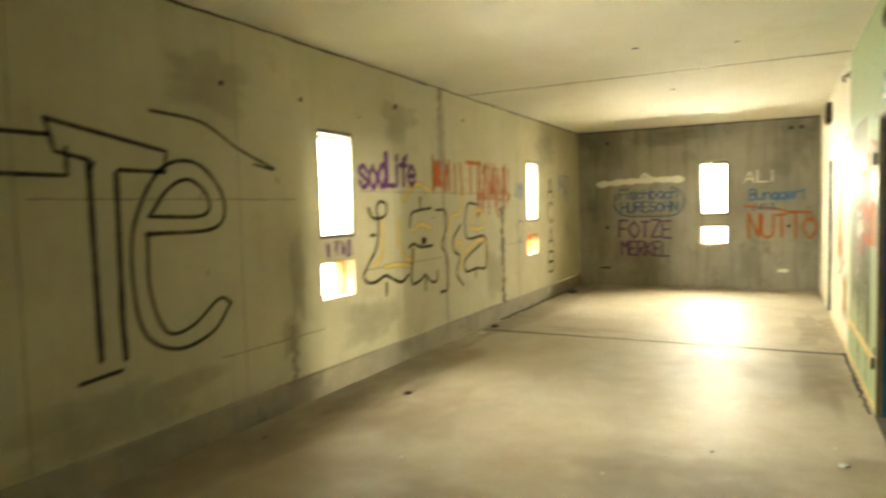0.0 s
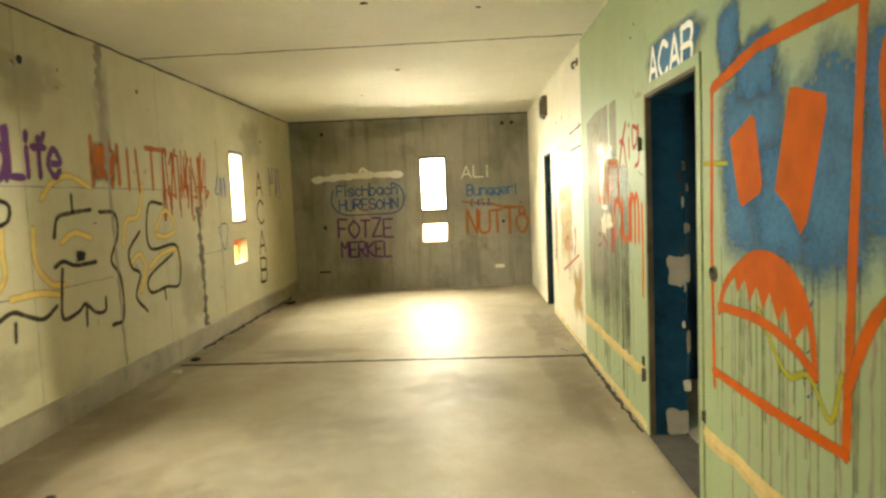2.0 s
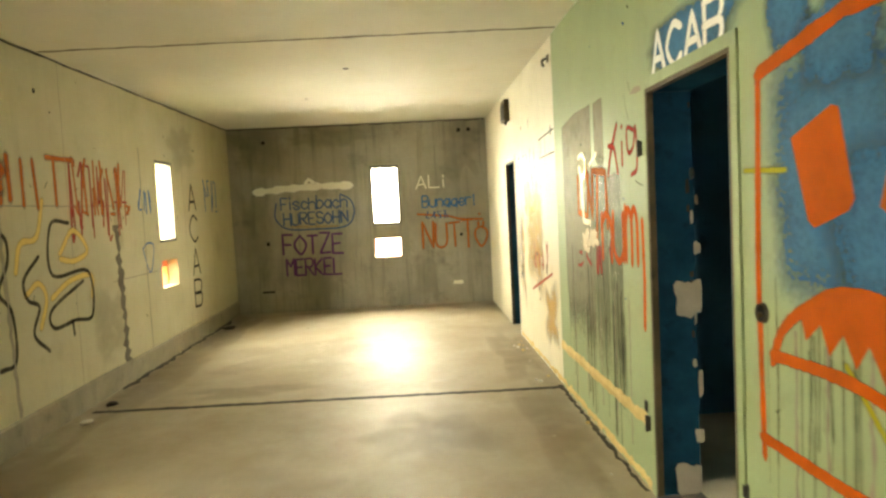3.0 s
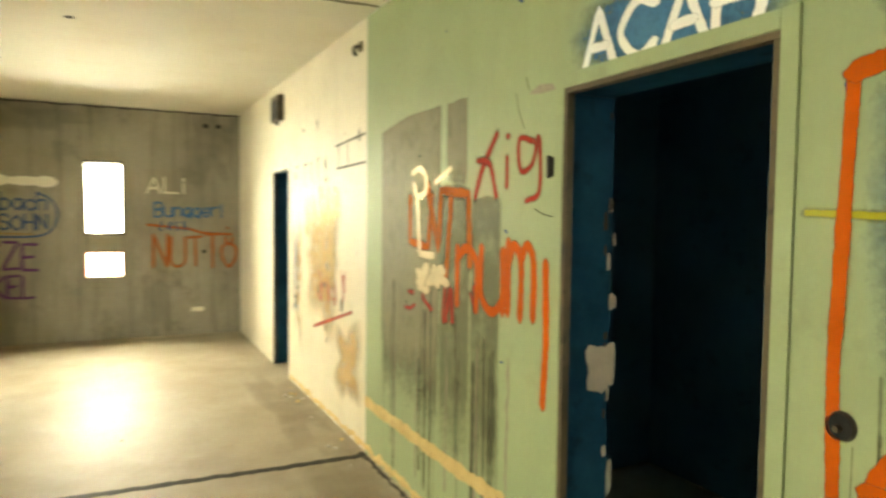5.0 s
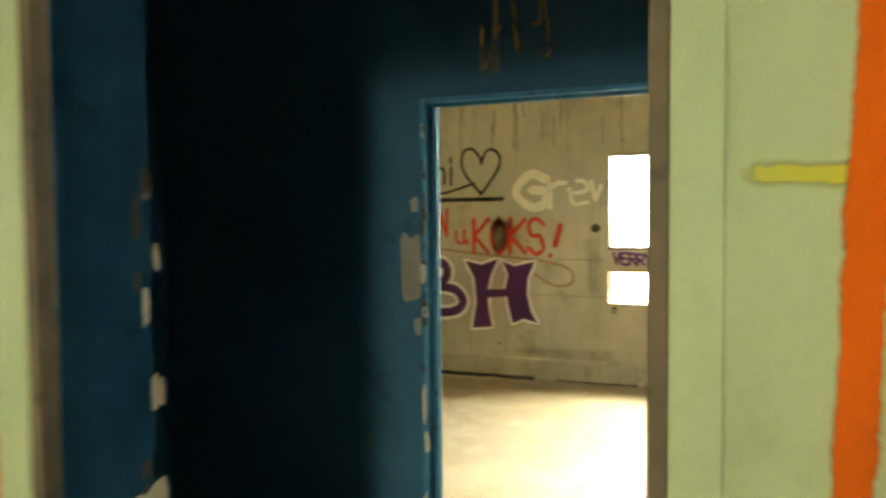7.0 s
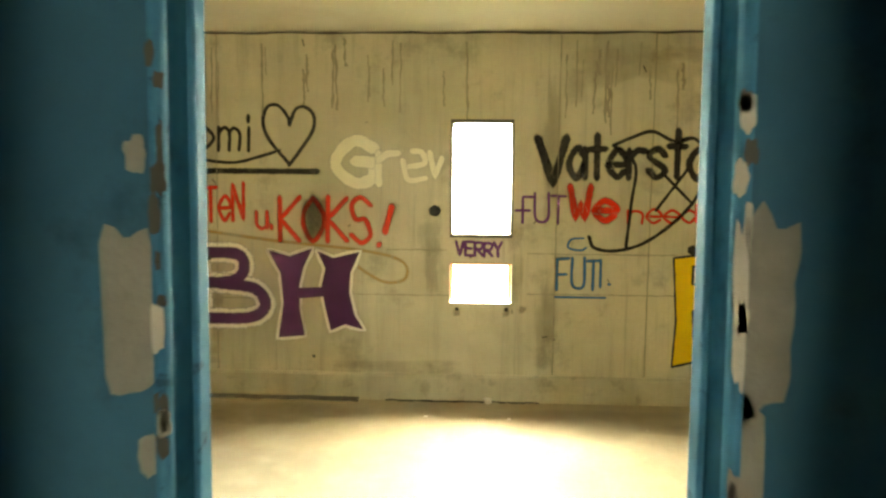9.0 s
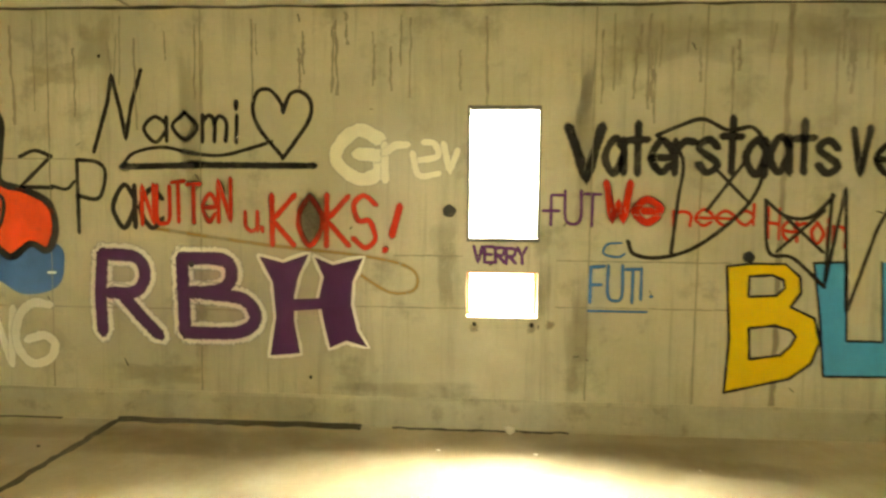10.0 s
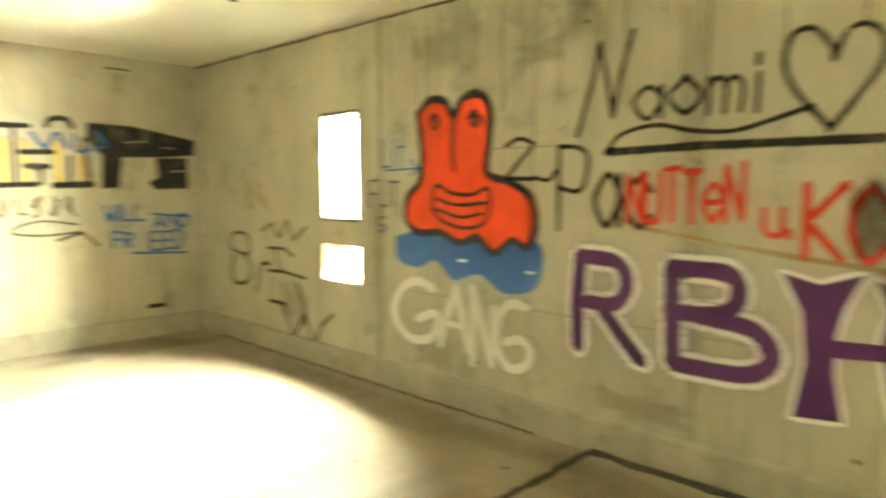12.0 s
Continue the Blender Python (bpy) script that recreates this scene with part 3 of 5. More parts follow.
def wall_socket(x, y, z):
    """The ring and bolt left of a wall fitting."""
    root = tagged(new("wall_socket", None), "empty round metal wall socket with a bolt", "socket")
    root.location = (x, y, z)
    rot = Matrix.Rotation(radians(-90), 4, "Y")
    bm = bmesh.new()
    bmesh.ops.create_cone(bm, segments=24, radius1=0.034, radius2=0.03, depth=0.012, matrix=Matrix.Translation((-0.006, 0, 0)) @ rot)
    part("ring", bm, DARK_METAL, root)
    bm = bmesh.new()
    bmesh.ops.create_circle(bm, cap_ends=True, segments=20, radius=0.03, matrix=Matrix.Translation((-0.004, 0, 0)) @ rot)
    part("recess", bm, HOLE, root)
    bm = bmesh.new()
    bmesh.ops.create_cone(bm, cap_ends=True, segments=6, radius1=0.010, radius2=0.008, depth=0.014, matrix=Matrix.Translation((-0.010, 0.006, -0.006)) @ rot)
    part("bolt", bm, STEEL_BROWN, root, "rusty bolt head")
    return root


wall_socket(XR, 4.135, 1.075)


def junction_box(x, y, z, w, h, d=0.06):
    root = tagged(new("junction_box", None), "open dark rusted junction box under the ceiling", "box")
    root.location = (x, y, z)
    part("body", boxes((-d, -w / 2, -h / 2, -0.002, w / 2, h / 2), bevel=0.006), STEEL_BROWN, root)
    part("lid", boxes((-d - 0.008, -w / 2 + 0.02, -h / 2 + 0.02, -d, w / 2 - 0.02, h / 2 - 0.05), bevel=0.003), HOLE, root)
    part("cable_gland", boxes((-d * 0.7, -0.015, -h / 2 - 0.03, -d * 0.3, 0.015, -h / 2)), DARK_METAL, root)
    return root


junction_box(XR + 0.004, 9.62, 2.50, 0.30, 0.24)
junction_box(XR, 4.75, 2.52, 0.2, 0.12, 0.03)


def pipe_hook(x, y, z):
    root = tagged(new("pipe_hook", None), "rusty pipe hook stub on the wall", "hook")
    root.location = (x, y, z)
    part("plate", boxes((-0.012, -0.03, -0.03, -0.001, 0.03, 0.03), bevel=0.003), STEEL_BROWN, root)
    bm = bmesh.new()
    for i in range(6):
        a = i * 0.5
        bmesh.ops.create_cone(bm, cap_ends=True, segments=8, radius1=0.009, radius2=0.009, depth=0.022, matrix=Matrix.Translation((-0.02 - 0.03 * math.sin(a), 0, 0.03 * math.cos(a) - 0.03)) @ Matrix.Rotation(a + 1.57, 4, "Y"))
    part("rod", bm, DARK_METAL, root)
    return root


pipe_hook(XR + 0.004, 7.32, 2.585)
for y, z in ((4.27, 0.42), (5.27, 0.42)):
    s = tagged(new("socket_box", None), "small dark recessed flush socket box", "socket")
    s.location = (XR, y, z)
    part("rim", boxes((-0.006, -0.02, -0.03, -0.001, 0.02, 0.03), bevel=0.002), DARK_METAL, s)
    part("recess", boxes((-0.009, -0.013, -0.022, -0.006, 0.013, 0.022)), HOLE, s)

SCRAP = surface("pale_rubble", (0.42, 0.40, 0.34), (0.6, 0.57, 0.48), rough=(0.8, 0.95), scale=20)
PAPER = surface("white_scrap", (0.7, 0.68, 0.62), (0.8, 0.78, 0.72), rough=(0.7, 0.9), scale=20)


def crumb(x, y, size, material, name, label, flat=0.6):
    bm = bmesh.new()
    bmesh.ops.create_icosphere(bm, subdivisions=1, radius=size)
    for v in bm.verts:
        v.co *= 1 + 0.5 * noise.noise(v.co / size * 1.3 + Vector((x * 9, y * 7, 0)))
        v.co.z *= flat
    low = min(v.co.z for v in bm.verts)
    for v in bm.verts:
        v.co += Vector((x, y, -low + 0.001))
    return obj(name, bm, material, None, label, "rubble")


crumb(0.39, 4.14, 0.03, PAPER, "bottle_cap", "small pale bottle cap lying on the floor", 0.4)
crumb(-2.54, 4.52, 0.03, BLACK_DIRT_AND_GAP, "rubble_piece", "small dark crumb lying on the floor", 0.3)
crumb(-2.95, 6.93, 0.055, SCRAP, "rubble_piece", "flat grey rubble piece on the floor", 0.3)
crumb(-2.98, 7.4, 0.05, BLACK_DIRT_AND_GAP, "rubble_piece", "dark rubble piece beside the floor joint", 0.4)
crumb(-2.95, 10.7, 0.10, BLACK_DIRT_AND_GAP, "rubble_piece", "dark rubble piece by the wall foot", 0.25)
crumb(5.77, 5.02, 0.014, PAPER, "paper_scrap", "tiny white scrap lying on the floor", 0.3)
crumb(5.75, 4.44, 0.016, PAPER, "paper_scrap", "tiny white scrap lying on the floor", 0.3)
crumb(6.08, 4.58, 0.035, SCRAP, "rubble_piece", "pale rubble lump at the wall foot", 0.8)
rr = random.Random(11)
for k in range(34):
    hall = k % 2
    x, y = (rr.uniform(-2.9, 0.4), rr.uniform(2.5, 11.5)) if hall else (rr.uniform(3.6, 6.0), rr.uniform(3.0, 11.5))
    crumb(x, y, rr.uniform(0.006, 0.016), rr.choice((SCRAP, BLACK_DIRT_AND_GAP, SCRAP)), "crumb", "tiny crumb of rubble lying on the floor", 0.5)
for k in range(16):
    crumb(rr.uniform(0.45, 0.60), rr.uniform(5.4, 9.0), rr.uniform(0.008, 0.02), rr.choice((SCRAP, OCHRE)), "crumb", "crumb of plaster by the wall foot", 0.6)


# ---- graffiti ----
def spray_paint(name, color, soft=0.5, cover=1.0, mottle=0.25, rough=0.8, metal=0.0, spec=0.12, worn=0.65):
    """Sprayed paint: cover fades towards the edge of a stroke and breaks up over the rough wall."""
    m, nt, b = nodes_of(name)
    at = nt.nodes.new("ShaderNodeAttribute")
    at.attribute_name = "cover"
    n = noise_of(nt, 55, 4, 0.65)
    big = noise_of(nt, 6, 4, 0.6, offset=(3, 1, 2))
    edge = math_of(nt, "ADD", at.outputs["Fac"], math_of(nt, "MULTIPLY", math_of(nt, "SUBTRACT", n, 0.5), 0.9))
    alpha = ramp_of(nt, edge, 0.05, 0.05 + soft)
    fade = math_of(nt, "MULTIPLY", alpha, math_of(nt, "SUBTRACT", cover, math_of(nt, "MULTIPLY", ramp_of(nt, big, 0.5, 0.75), mottle)))
    nt.links.new(fade, b.inputs["Alpha"])
    dark = tuple(c * worn for c in color)
    nt.links.new(mix_of(nt, ramp_of(nt, big, 0.3, 0.7), dark, color), b.inputs["Base Color"])
    b.inputs["Roughness"].default_value = rough
    b.inputs["Metallic"].default_value = metal
    b.inputs["Specular IOR Level"].default_value = spec
    return m


BLACK = spray_paint("black_spray", (0.018, 0.016, 0.014))
BLACK_THIN = spray_paint("worn_black_spray", (0.03, 0.027, 0.02), 0.7, 0.9)
RED = spray_paint("red_spray", (0.62, 0.035, 0.015), 0.5, 0.95)
MONSTER_RED = spray_paint("scarlet_spray", (0.68, 0.07, 0.02), 0.2, 1.0, 0.05)
RED_DULL = spray_paint("dull_red_spray", (0.42, 0.05, 0.03), 0.8, 0.9)
PURPLE = spray_paint("purple_spray", (0.058, 0.014, 0.066), 0.2, 1.0, 0.05)
VIOLET = spray_paint("violet_marker", (0.15, 0.045, 0.20), 0.5, 0.92)
WHITE = spray_paint("white_spray", (0.86, 0.85, 0.78), 0.3, 1.15, 0.0, worn=0.93)
WHITE_FADE = spray_paint("faded_white_spray", (0.78, 0.75, 0.60), 0.35, 1.1, 0.0, worn=0.88)
YELLOW = spray_paint("yellow_spray", (0.82, 0.55, 0.02), 0.2, 1.0, 0.05, worn=0.88)
YELLOW_PALE = spray_paint("pale_yellow_spray", (0.80, 0.58, 0.19), 0.7, 0.92)
YELLOW_GREEN = spray_paint("lime_spray", (0.62, 0.58, 0.04), 0.9, 0.7)
OCHRE_LINE = spray_paint("ochre_spray", (0.80, 0.52, 0.16), 0.9, 0.5)
CYAN = spray_paint("light_blue_spray", (0.06, 0.28, 0.52), 0.2, 1.0, 0.08, worn=0.8)
BLUE_INK = spray_paint("blue_spray", (0.05, 0.17, 0.42), 0.5, 0.9)
NAVY = spray_paint("navy_spray", (0.035, 0.09, 0.24), 0.3, 1.0, 0.1)
BLUE_MIST = spray_paint("blue_mist_spray", (0.07, 0.20, 0.36), 1.0, 0.95, 0.1)
ORANGE = spray_paint("orange_spray", (0.56, 0.105, 0.005), 0.3, 1.0, 0.05)
ORANGE_FADE = spray_paint("faded_orange_spray", (0.62, 0.17, 0.025), 0.8, 0.75)
GREY_WASH = spray_paint("grey_scrubbed_patch", (0.25, 0.24, 0.13), 0.5, 0.9, 0.4, 0.6, 0.0, 0.3)
GREY_DRIP = spray_paint("grey_run", (0.17, 0.17, 0.09), 1.0, 0.5, 0.3)
GREY_FILM = spray_paint("thin_grey_wash", (0.19, 0.18, 0.095), 0.7, 0.6, 0.35, 0.5)
PALE_SMEAR = spray_paint("pale_smear", (0.62, 0.57, 0.42), 1.2, 0.75, 0.3)
SOOT = spray_paint("soot_smudge", (0.03, 0.026, 0.02), 1.1, 0.72, 0.3)
GOLD = spray_paint("gold_scrawl", (0.42, 0.31, 0.08), 0.7, 0.9, 0.6, 0.45, 0.5)
BRONZE = spray_paint("shiny_pale_bronze_spray", (0.70, 0.58, 0.34), 0.6, 0.9, 0.4, 0.42, 0.6)

# each plane: its wall, a point from (along, up, out), and the reading direction
PLANES = {
    "L": (wall_room_west, lambda u, z, o: Vector((LX1 - o, u, z)), -1),
    "F": (floor, lambda u, v, o: Vector((u, v, o)), 1),
    "E": (wall_east, lambda u, z, o: Vector((RX1 - o, u + 0.03, z)), -1),
    "W": (wall_west, lambda u, z, o: Vector((XL + o, u - 0.02, z)), 1),
    "N": (wall_north, lambda u, z, o: Vector((u, YF - o, z)), 1),
    "R": (wall_north_room, lambda u, z, o: Vector((u, YF - o, z)), 1),
    "G": (wall_hall_green, lambda u, z, o: Vector((XR - o, u - 0.03, z)), -1),
    "C": (wall_hall_cream, lambda u, z, o: Vector((XR + 0.004 - o, u - 0.02, z)), -1),
}

# a hand's stroke letters: digit pairs on a grid 4 wide and 6 high, ~ marks a round stroke
LETTERS = {
    "A": "002640 1232", "B": "0006 ~0636453303 ~0333423000", "C": "~452604022041", "D": "0006 ~0626442000", "E": "46060040 0333",
    "F": "000646 0333", "G": "~45260402204143 2343", "H": "0006 4046 0343", "I": "2026", "K": "0006 460340", "L": "060040",
    "M": "0006234640", "N": "00064046", "O": "~26040220424426", "P": "0006 ~0636453303", "R": "0006 ~0636453303 1340",
    "S": "~4526051333412001", "T": "0646 2620", "U": "~0601204146", "V": "062046", "W": "0610233046", "X": "0046 0640",
    "Y": "062346 2320", "Z": "06460040", "a": "~4324022042 4440", "b": "0600 ~0324422001", "c": "~4324022041", "d": "~4324022042 4640",
    "e": "~02424324022041", "f": "~46352520 0444", "g": "~4324022042 ~44403001", "h": "0006 ~03244340", "i": "2024 2526", "k": "0006 440240",
    "l": "2620", "m": "0004 ~03142320 ~23344340", "n": "0004 ~03244340", "o": "~2402204224", "r": "0004 ~032444", "s": "~432403412001",
    "t": "2620 0444", "u": "~0401204144 4440", "v": "042044", "w": "0410233044", "2": "~052645 450040", "5": "~46060333421001",
    "!": "2622 2120", ".": "2021", " ": "", "Ö": "~25040220424425 1516 3536", "ö": "~2402204224 1516 3536", "O:": "~26040220424426",
}


def smooth_path(pts, n=7):
    if len(pts) < 3:
        return pts
    q = [pts[0] * 2 - pts[1], *pts, pts[-1] * 2 - pts[-2]]
    out = []
    for a, b, c, d in zip(q, q[1:], q[2:], q[3:]):
        for i in range(n):
            t = i / n
            out.append(0.5 * (2 * b + (c - a) * t + (2 * a - 5 * b + 4 * c - d) * t * t + (3 * b - a - 3 * c + d) * t ** 3))
    return out + [pts[-1]]


def dense(pts, step):
    out = [pts[0]]
    for a, b in zip(pts, pts[1:]):
        k = max(1, int((b - a).length / step))
        out += [a.lerp(b, (i + 1) / k) for i in range(k)]
    return out


class Can:
    """Collects the strokes and fills of one graffito on one wall."""

    def __init__(self, plane, lift=0.003, du=0.0, dz=0.0):
        self.du, self.dz = du, dz
        self.wall, self.place, self.way = PLANES[plane]
        self.bm, self.lift, self.count = bmesh.new(), lift, 0
        self.cover = self.bm.verts.layers.float.new("cover")

    def vert(self, p, cover):
        v = self.bm.verts.new(self.place(p.x + self.du, p.y + self.dz, self.lift * 0.4 + self.count * 0.00006))
        v[self.cover] = cover
        return v

    def line(self, pts, pen, round_=False, wobble=0.18):
        pts = [Vector(p).to_2d() for p in pts]
        if round_:
            pts = smooth_path(pts)
        pts = dense(pts, max(pen * 0.6, 0.012))
        if len(pts) < 2:
            return self
        self.count += 1
        first, last = (pts[1] - pts[0]).normalized(), (pts[-1] - pts[-2]).normalized()
        path = [pts[0] - first * pen * 0.5] + pts + [pts[-1] + last * pen * 0.5]
        rows = []
        for i, p in enumerate(path):
            t = path[min(i + 1, len(path) - 1)] - path[max(i - 1, 0)]
            nrm = Vector((-t.y, t.x)).normalized() if t.length else Vector((0, 1))
            end = i in (0, len(path) - 1)
            w = pen / 2 * (0.45 if end else 1) * (1 + wobble * noise.noise((p.x * 14, p.y * 14, self.count)))
            c = 0.1 if end else 1.0
            rows.append([self.vert(p + nrm * w, 0), self.vert(p + nrm * w * 0.35, c), self.vert(p - nrm * w * 0.35, c), self.vert(p - nrm * w, 0)])
        for r, s in zip(rows, rows[1:]):
            for k in range(3):
                self.bm.faces.new((r[k], s[k], s[k + 1], r[k + 1]))
        return self

    def fill(self, pts, round_=False):
        pts = [Vector(p).to_2d() for p in pts]
        if round_:
            pts = smooth_path(pts + [pts[0]], 6)[:-1]
        self.count += 1
        f = self.bm.faces.new([self.vert(p, 1.0) for p in pts])
        f.normal_update()
        bmesh.ops.triangulate(self.bm, faces=[f])
        return self

    def cloud(self, u, z, ru, rz, seed=0, lumps=0.3):
        """A soft round area of sprayed mist."""
        self.count += 1
        rings = []
        for k, (s, c) in enumerate(((0.45, 1.0), (0.75, 0.75), (1.0, 0.0))):
            ring = []
            for i in range(36):
                a = i / 36 * 2 * math.pi
                q = 1 + lumps * noise.noise((math.cos(a) * 1.8, math.sin(a) * 1.8, seed))
                e = max(abs(math.cos(a)), abs(math.sin(a))) ** 0.5
                ring.append(self.vert(Vector((u + ru * s * q * math.cos(a) / e, z + rz * s * q * math.sin(a) / e)), c))
            rings.append(ring)
        self.bm.faces.new(rings[0])
        for r, s in zip(rings, rings[1:]):
            for i in range(36):
                self.bm.faces.new((r[i], r[(i + 1) % 36], s[(i + 1) % 36], s[i]))
        return self

    def word(self, text, u0, z0, u1, z1, pen, tilt=0.0, seed=0):
        """Letters between u0 and u1 with capitals from z0 to z1."""
        rnd = random.Random(seed + len(text))
        adv = [2.6 if c in "iIl!." else 5.0 for c in text]
        total = sum(adv) - 1
        unit = (u1 - u0) / total
        x = 0.0
        for c, a in zip(text, adv):
            dx = -1.3 if a < 3 else 0
            dz, hs = rnd.uniform(-0.04, 0.04) * (z1 - z0), rnd.uniform(0.93, 1.07)
            for st in LETTERS[c].split():
                rnd_ = st[0] == "~"
                d = st.lstrip("~")
                pts = []
                for i in range(0, len(d), 2):
                    gx, gz = int(d[i]) + dx + x + rnd.uniform(-0.12, 0.12), int(d[i + 1]) + rnd.uniform(-0.12, 0.12)
                    u = u0 + gx * unit
                    pts.append((u, z0 + dz + gz / 6 * (z1 - z0) * hs + tilt * (u - u0)))
                self.line(pts, pen, rnd_)
            x += a
        return self

    def scribble(self, u0, z0, u1, z1, pen, n, seed=0):
        """Writing that cannot be read: n groups of loose bars and hooks."""
        rnd = random.Random(seed)
        for k in range(n):
            a, b = u0 + (u1 - u0) * (k + 0.1) / n, u0 + (u1 - u0) * (k + 0.85) / n
            for _ in range(2):
                pts = [(rnd.uniform(min(a, b), max(a, b)), z0 + (z1 - z0) * rnd.choice((0.0, 0.15, 0.5, 0.85, 1.0))) for _ in range(3)]
                self.line(pts, pen * rnd.uniform(0.7, 1.2), rnd.random() < 0.6)
        return self

    def done(self, material, label, name="graffiti"):
        return part(name, self.bm, material, self.wall, label)


def scrawl(plane, text, box4, pen, material, label, tilt=0.0, seed=0, lift=0.003):
    return Can(plane, lift).word(text, *box4, pen, tilt, seed).done(material, label)


# second room, window wall
Can("E").line([(6.95, 1.30), (6.2, 1.20), (5.5, 1.13), (5.2, 1.05), (5.18, 0.92), (5.35, 0.90), (5.6, 1.05)], 0.035, True).done(OCHRE_LINE, "faint ochre sprayed loop")
Can("E").line([(7.32, 1.80), (7.22, 2.12), (7.19, 2.30), (7.13, 2.05), (7.10, 1.88), (7.06, 2.10), (6.99, 2.33)], 0.035).word("aomi", 6.98, 1.87, 6.32, 2.13, 0.033).done(BLACK, "black sprayed handwritten first name")
Can("E").line([(6.05, 1.77), (6.20, 1.95), (6.245, 2.08), (6.21, 2.19), (6.13, 2.20), (6.06, 2.12), (6.045, 2.06)], 0.034, True).line([(6.045, 2.06), (6.0, 2.17), (5.93, 2.19), (5.865, 2.13), (5.87, 2.02), (5.96, 1.88), (6.05, 1.76)], 0.034, True).done(BLACK, "black sprayed heart outline")
Can("E").line([(7.13, 1.70), (7.05, 1.79), (6.85, 1.83), (6.65, 1.79), (6.45, 1.78), (6.25, 1.83), (6.12, 1.87)], 0.03, True).line([(7.13, 1.70), (6.6, 1.715), (5.84, 1.715)], 0.052).done(BLACK, "thick black sprayed underline")
Can("E").word("2", 7.84, 1.57, 7.62, 1.80, 0.034).line([(7.62, 1.57), (7.52, 1.55), (7.46, 1.60)], 0.03, True).word("P", 7.44, 1.28, 7.25, 1.73, 0.034).word("ac", 7.20, 1.28, 6.86, 1.68, 0.042).done(BLACK, "black sprayed letters and a figure two", "graffiti")
scrawl("E", "NUTTeN", (7.00, 1.33, 6.40, 1.60), 0.036, RED, "red sprayed capital letters", -0.02, 1, 0.0045)
scrawl("E", "u.", (6.30, 1.28, 6.17, 1.46), 0.034, RED, "small red sprayed letter")
Can("E", 0.0045).word("KOKS", 6.12, 1.21, 5.44, 1.55, 0.045, 0.03).line([(5.28, 1.46), (5.33, 1.27)], 0.06).line([(5.38, 1.17), (5.37, 1.18)], 0.05).done(RED, "large red sprayed letters with exclamation mark")
Can("E", 0.006).cloud(5.86, 1.39, 0.10, 0.17, 3, 0.5).done(SOOT, "black soot smudge over red letters")
Can("E").word("G", 5.68, 1.64, 5.42, 1.94, 0.105).word("r", 5.38, 1.64, 5.24, 1.96, 0.06).line([(5.19, 1.75), (5.04, 1.78), (5.06, 1.86), (5.13, 1.87)], 0.05, True).line([(5.20, 1.80), (5.16, 1.66), (5.03, 1.67)], 0.05, True).line([(5.0, 1.86), (4.96, 1.68), (4.91, 1.82)], 0.05).done(WHITE_FADE, "broad pale cream sprayed word")


def outlined(plane, strokes, fill_pen, edge_pen, fill_mat, edge_mat, label):
    """A block letter: broad strokes over slightly broader ones."""
    under, over = Can(plane, 0.003), Can(plane, 0.0045)
    for pts, rnd_ in strokes:
        under.line(pts, edge_pen, rnd_, 0.06)
        over.line(pts, fill_pen, rnd_, 0.05)
    base = under.done(edge_mat, "outline of " + label)
    part("letter_fill", over.bm, fill_mat, base, label)
    return base


outlined("E", [([(7.29, 0.60), (7.30, 0.85), (7.28, 1.12)], False), ([(7.28, 1.12), (7.05, 1.10), (6.99, 0.98), (7.06, 0.87), (7.24, 0.86)], True), ([(7.16, 0.86), (7.02, 0.70), (6.90, 0.58)], False)], 0.09, 0.17, PURPLE, WHITE, "purple block letter with white edge")
outlined("E", [([(6.72, 0.60), (6.735, 1.10)], False), ([(6.73, 1.10), (6.45, 1.09), (6.40, 0.98), (6.48, 0.89), (6.70, 0.87)], True), ([(6.6, 0.87), (6.32, 0.83), (6.24, 0.70), (6.36, 0.61), (6.70, 0.60)], True)], 0.095, 0.175, PURPLE, WHITE, "purple block letter with white edge")


def block_letter(plane, shapes, edges, pen, fill_mat, edge_mat, label):
    """A filled letter made of flat shapes, with a sprayed line round its edges."""
    under, over = Can(plane, 0.0055 if edge_mat is BLACK else 0.003), Can(plane, 0.0035 if edge_mat is BLACK else 0.0065)
    for pts in edges:
        under.line(pts, pen, False, 0.3)
    for pts in shapes:
        over.fill(pts)
    base = under.done(edge_mat, "outline of " + label)
    part("letter_fill", over.bm, fill_mat, base, label)


def bowl(outer, inner):
    """The quads between the outer and the inner edge of a letter's bowl."""
    return [[a, b, d, c] for a, b, c, d in zip(outer, outer[1:], inner, inner[1:])]


H_LEFT = [(6.21, 1.12), (6.05, 1.08), (5.88, 1.14), (5.95, 0.99), (5.98, 0.86), (5.98, 0.69), (5.94, 0.48), (6.14, 0.46), (6.1, 0.72), (6.12, 0.95)]
H_RIGHT = [(5.84, 1.12), (5.72, 1.07), (5.52, 1.12), (5.59, 0.96), (5.6, 0.81), (5.56, 0.64), (5.49, 0.53), (5.63, 0.57), (5.74, 0.52), (5.78, 0.69), (5.81, 0.86), (5.78, 0.99)]
H_BAR = [(6.01, 0.84), (5.79, 0.85), (5.77, 0.78), (6.0, 0.76)]
block_letter("E", [H_LEFT, H_RIGHT, H_BAR], [H_LEFT + H_LEFT[:1], H_RIGHT + H_RIGHT[:1]], 0.055, PURPLE, WHITE, "purple flared block letter")
scrawl("E", "VERRY", (4.80, 1.10, 4.46, 1.20), 0.028, VIOLET, "small violet letters between the openings")
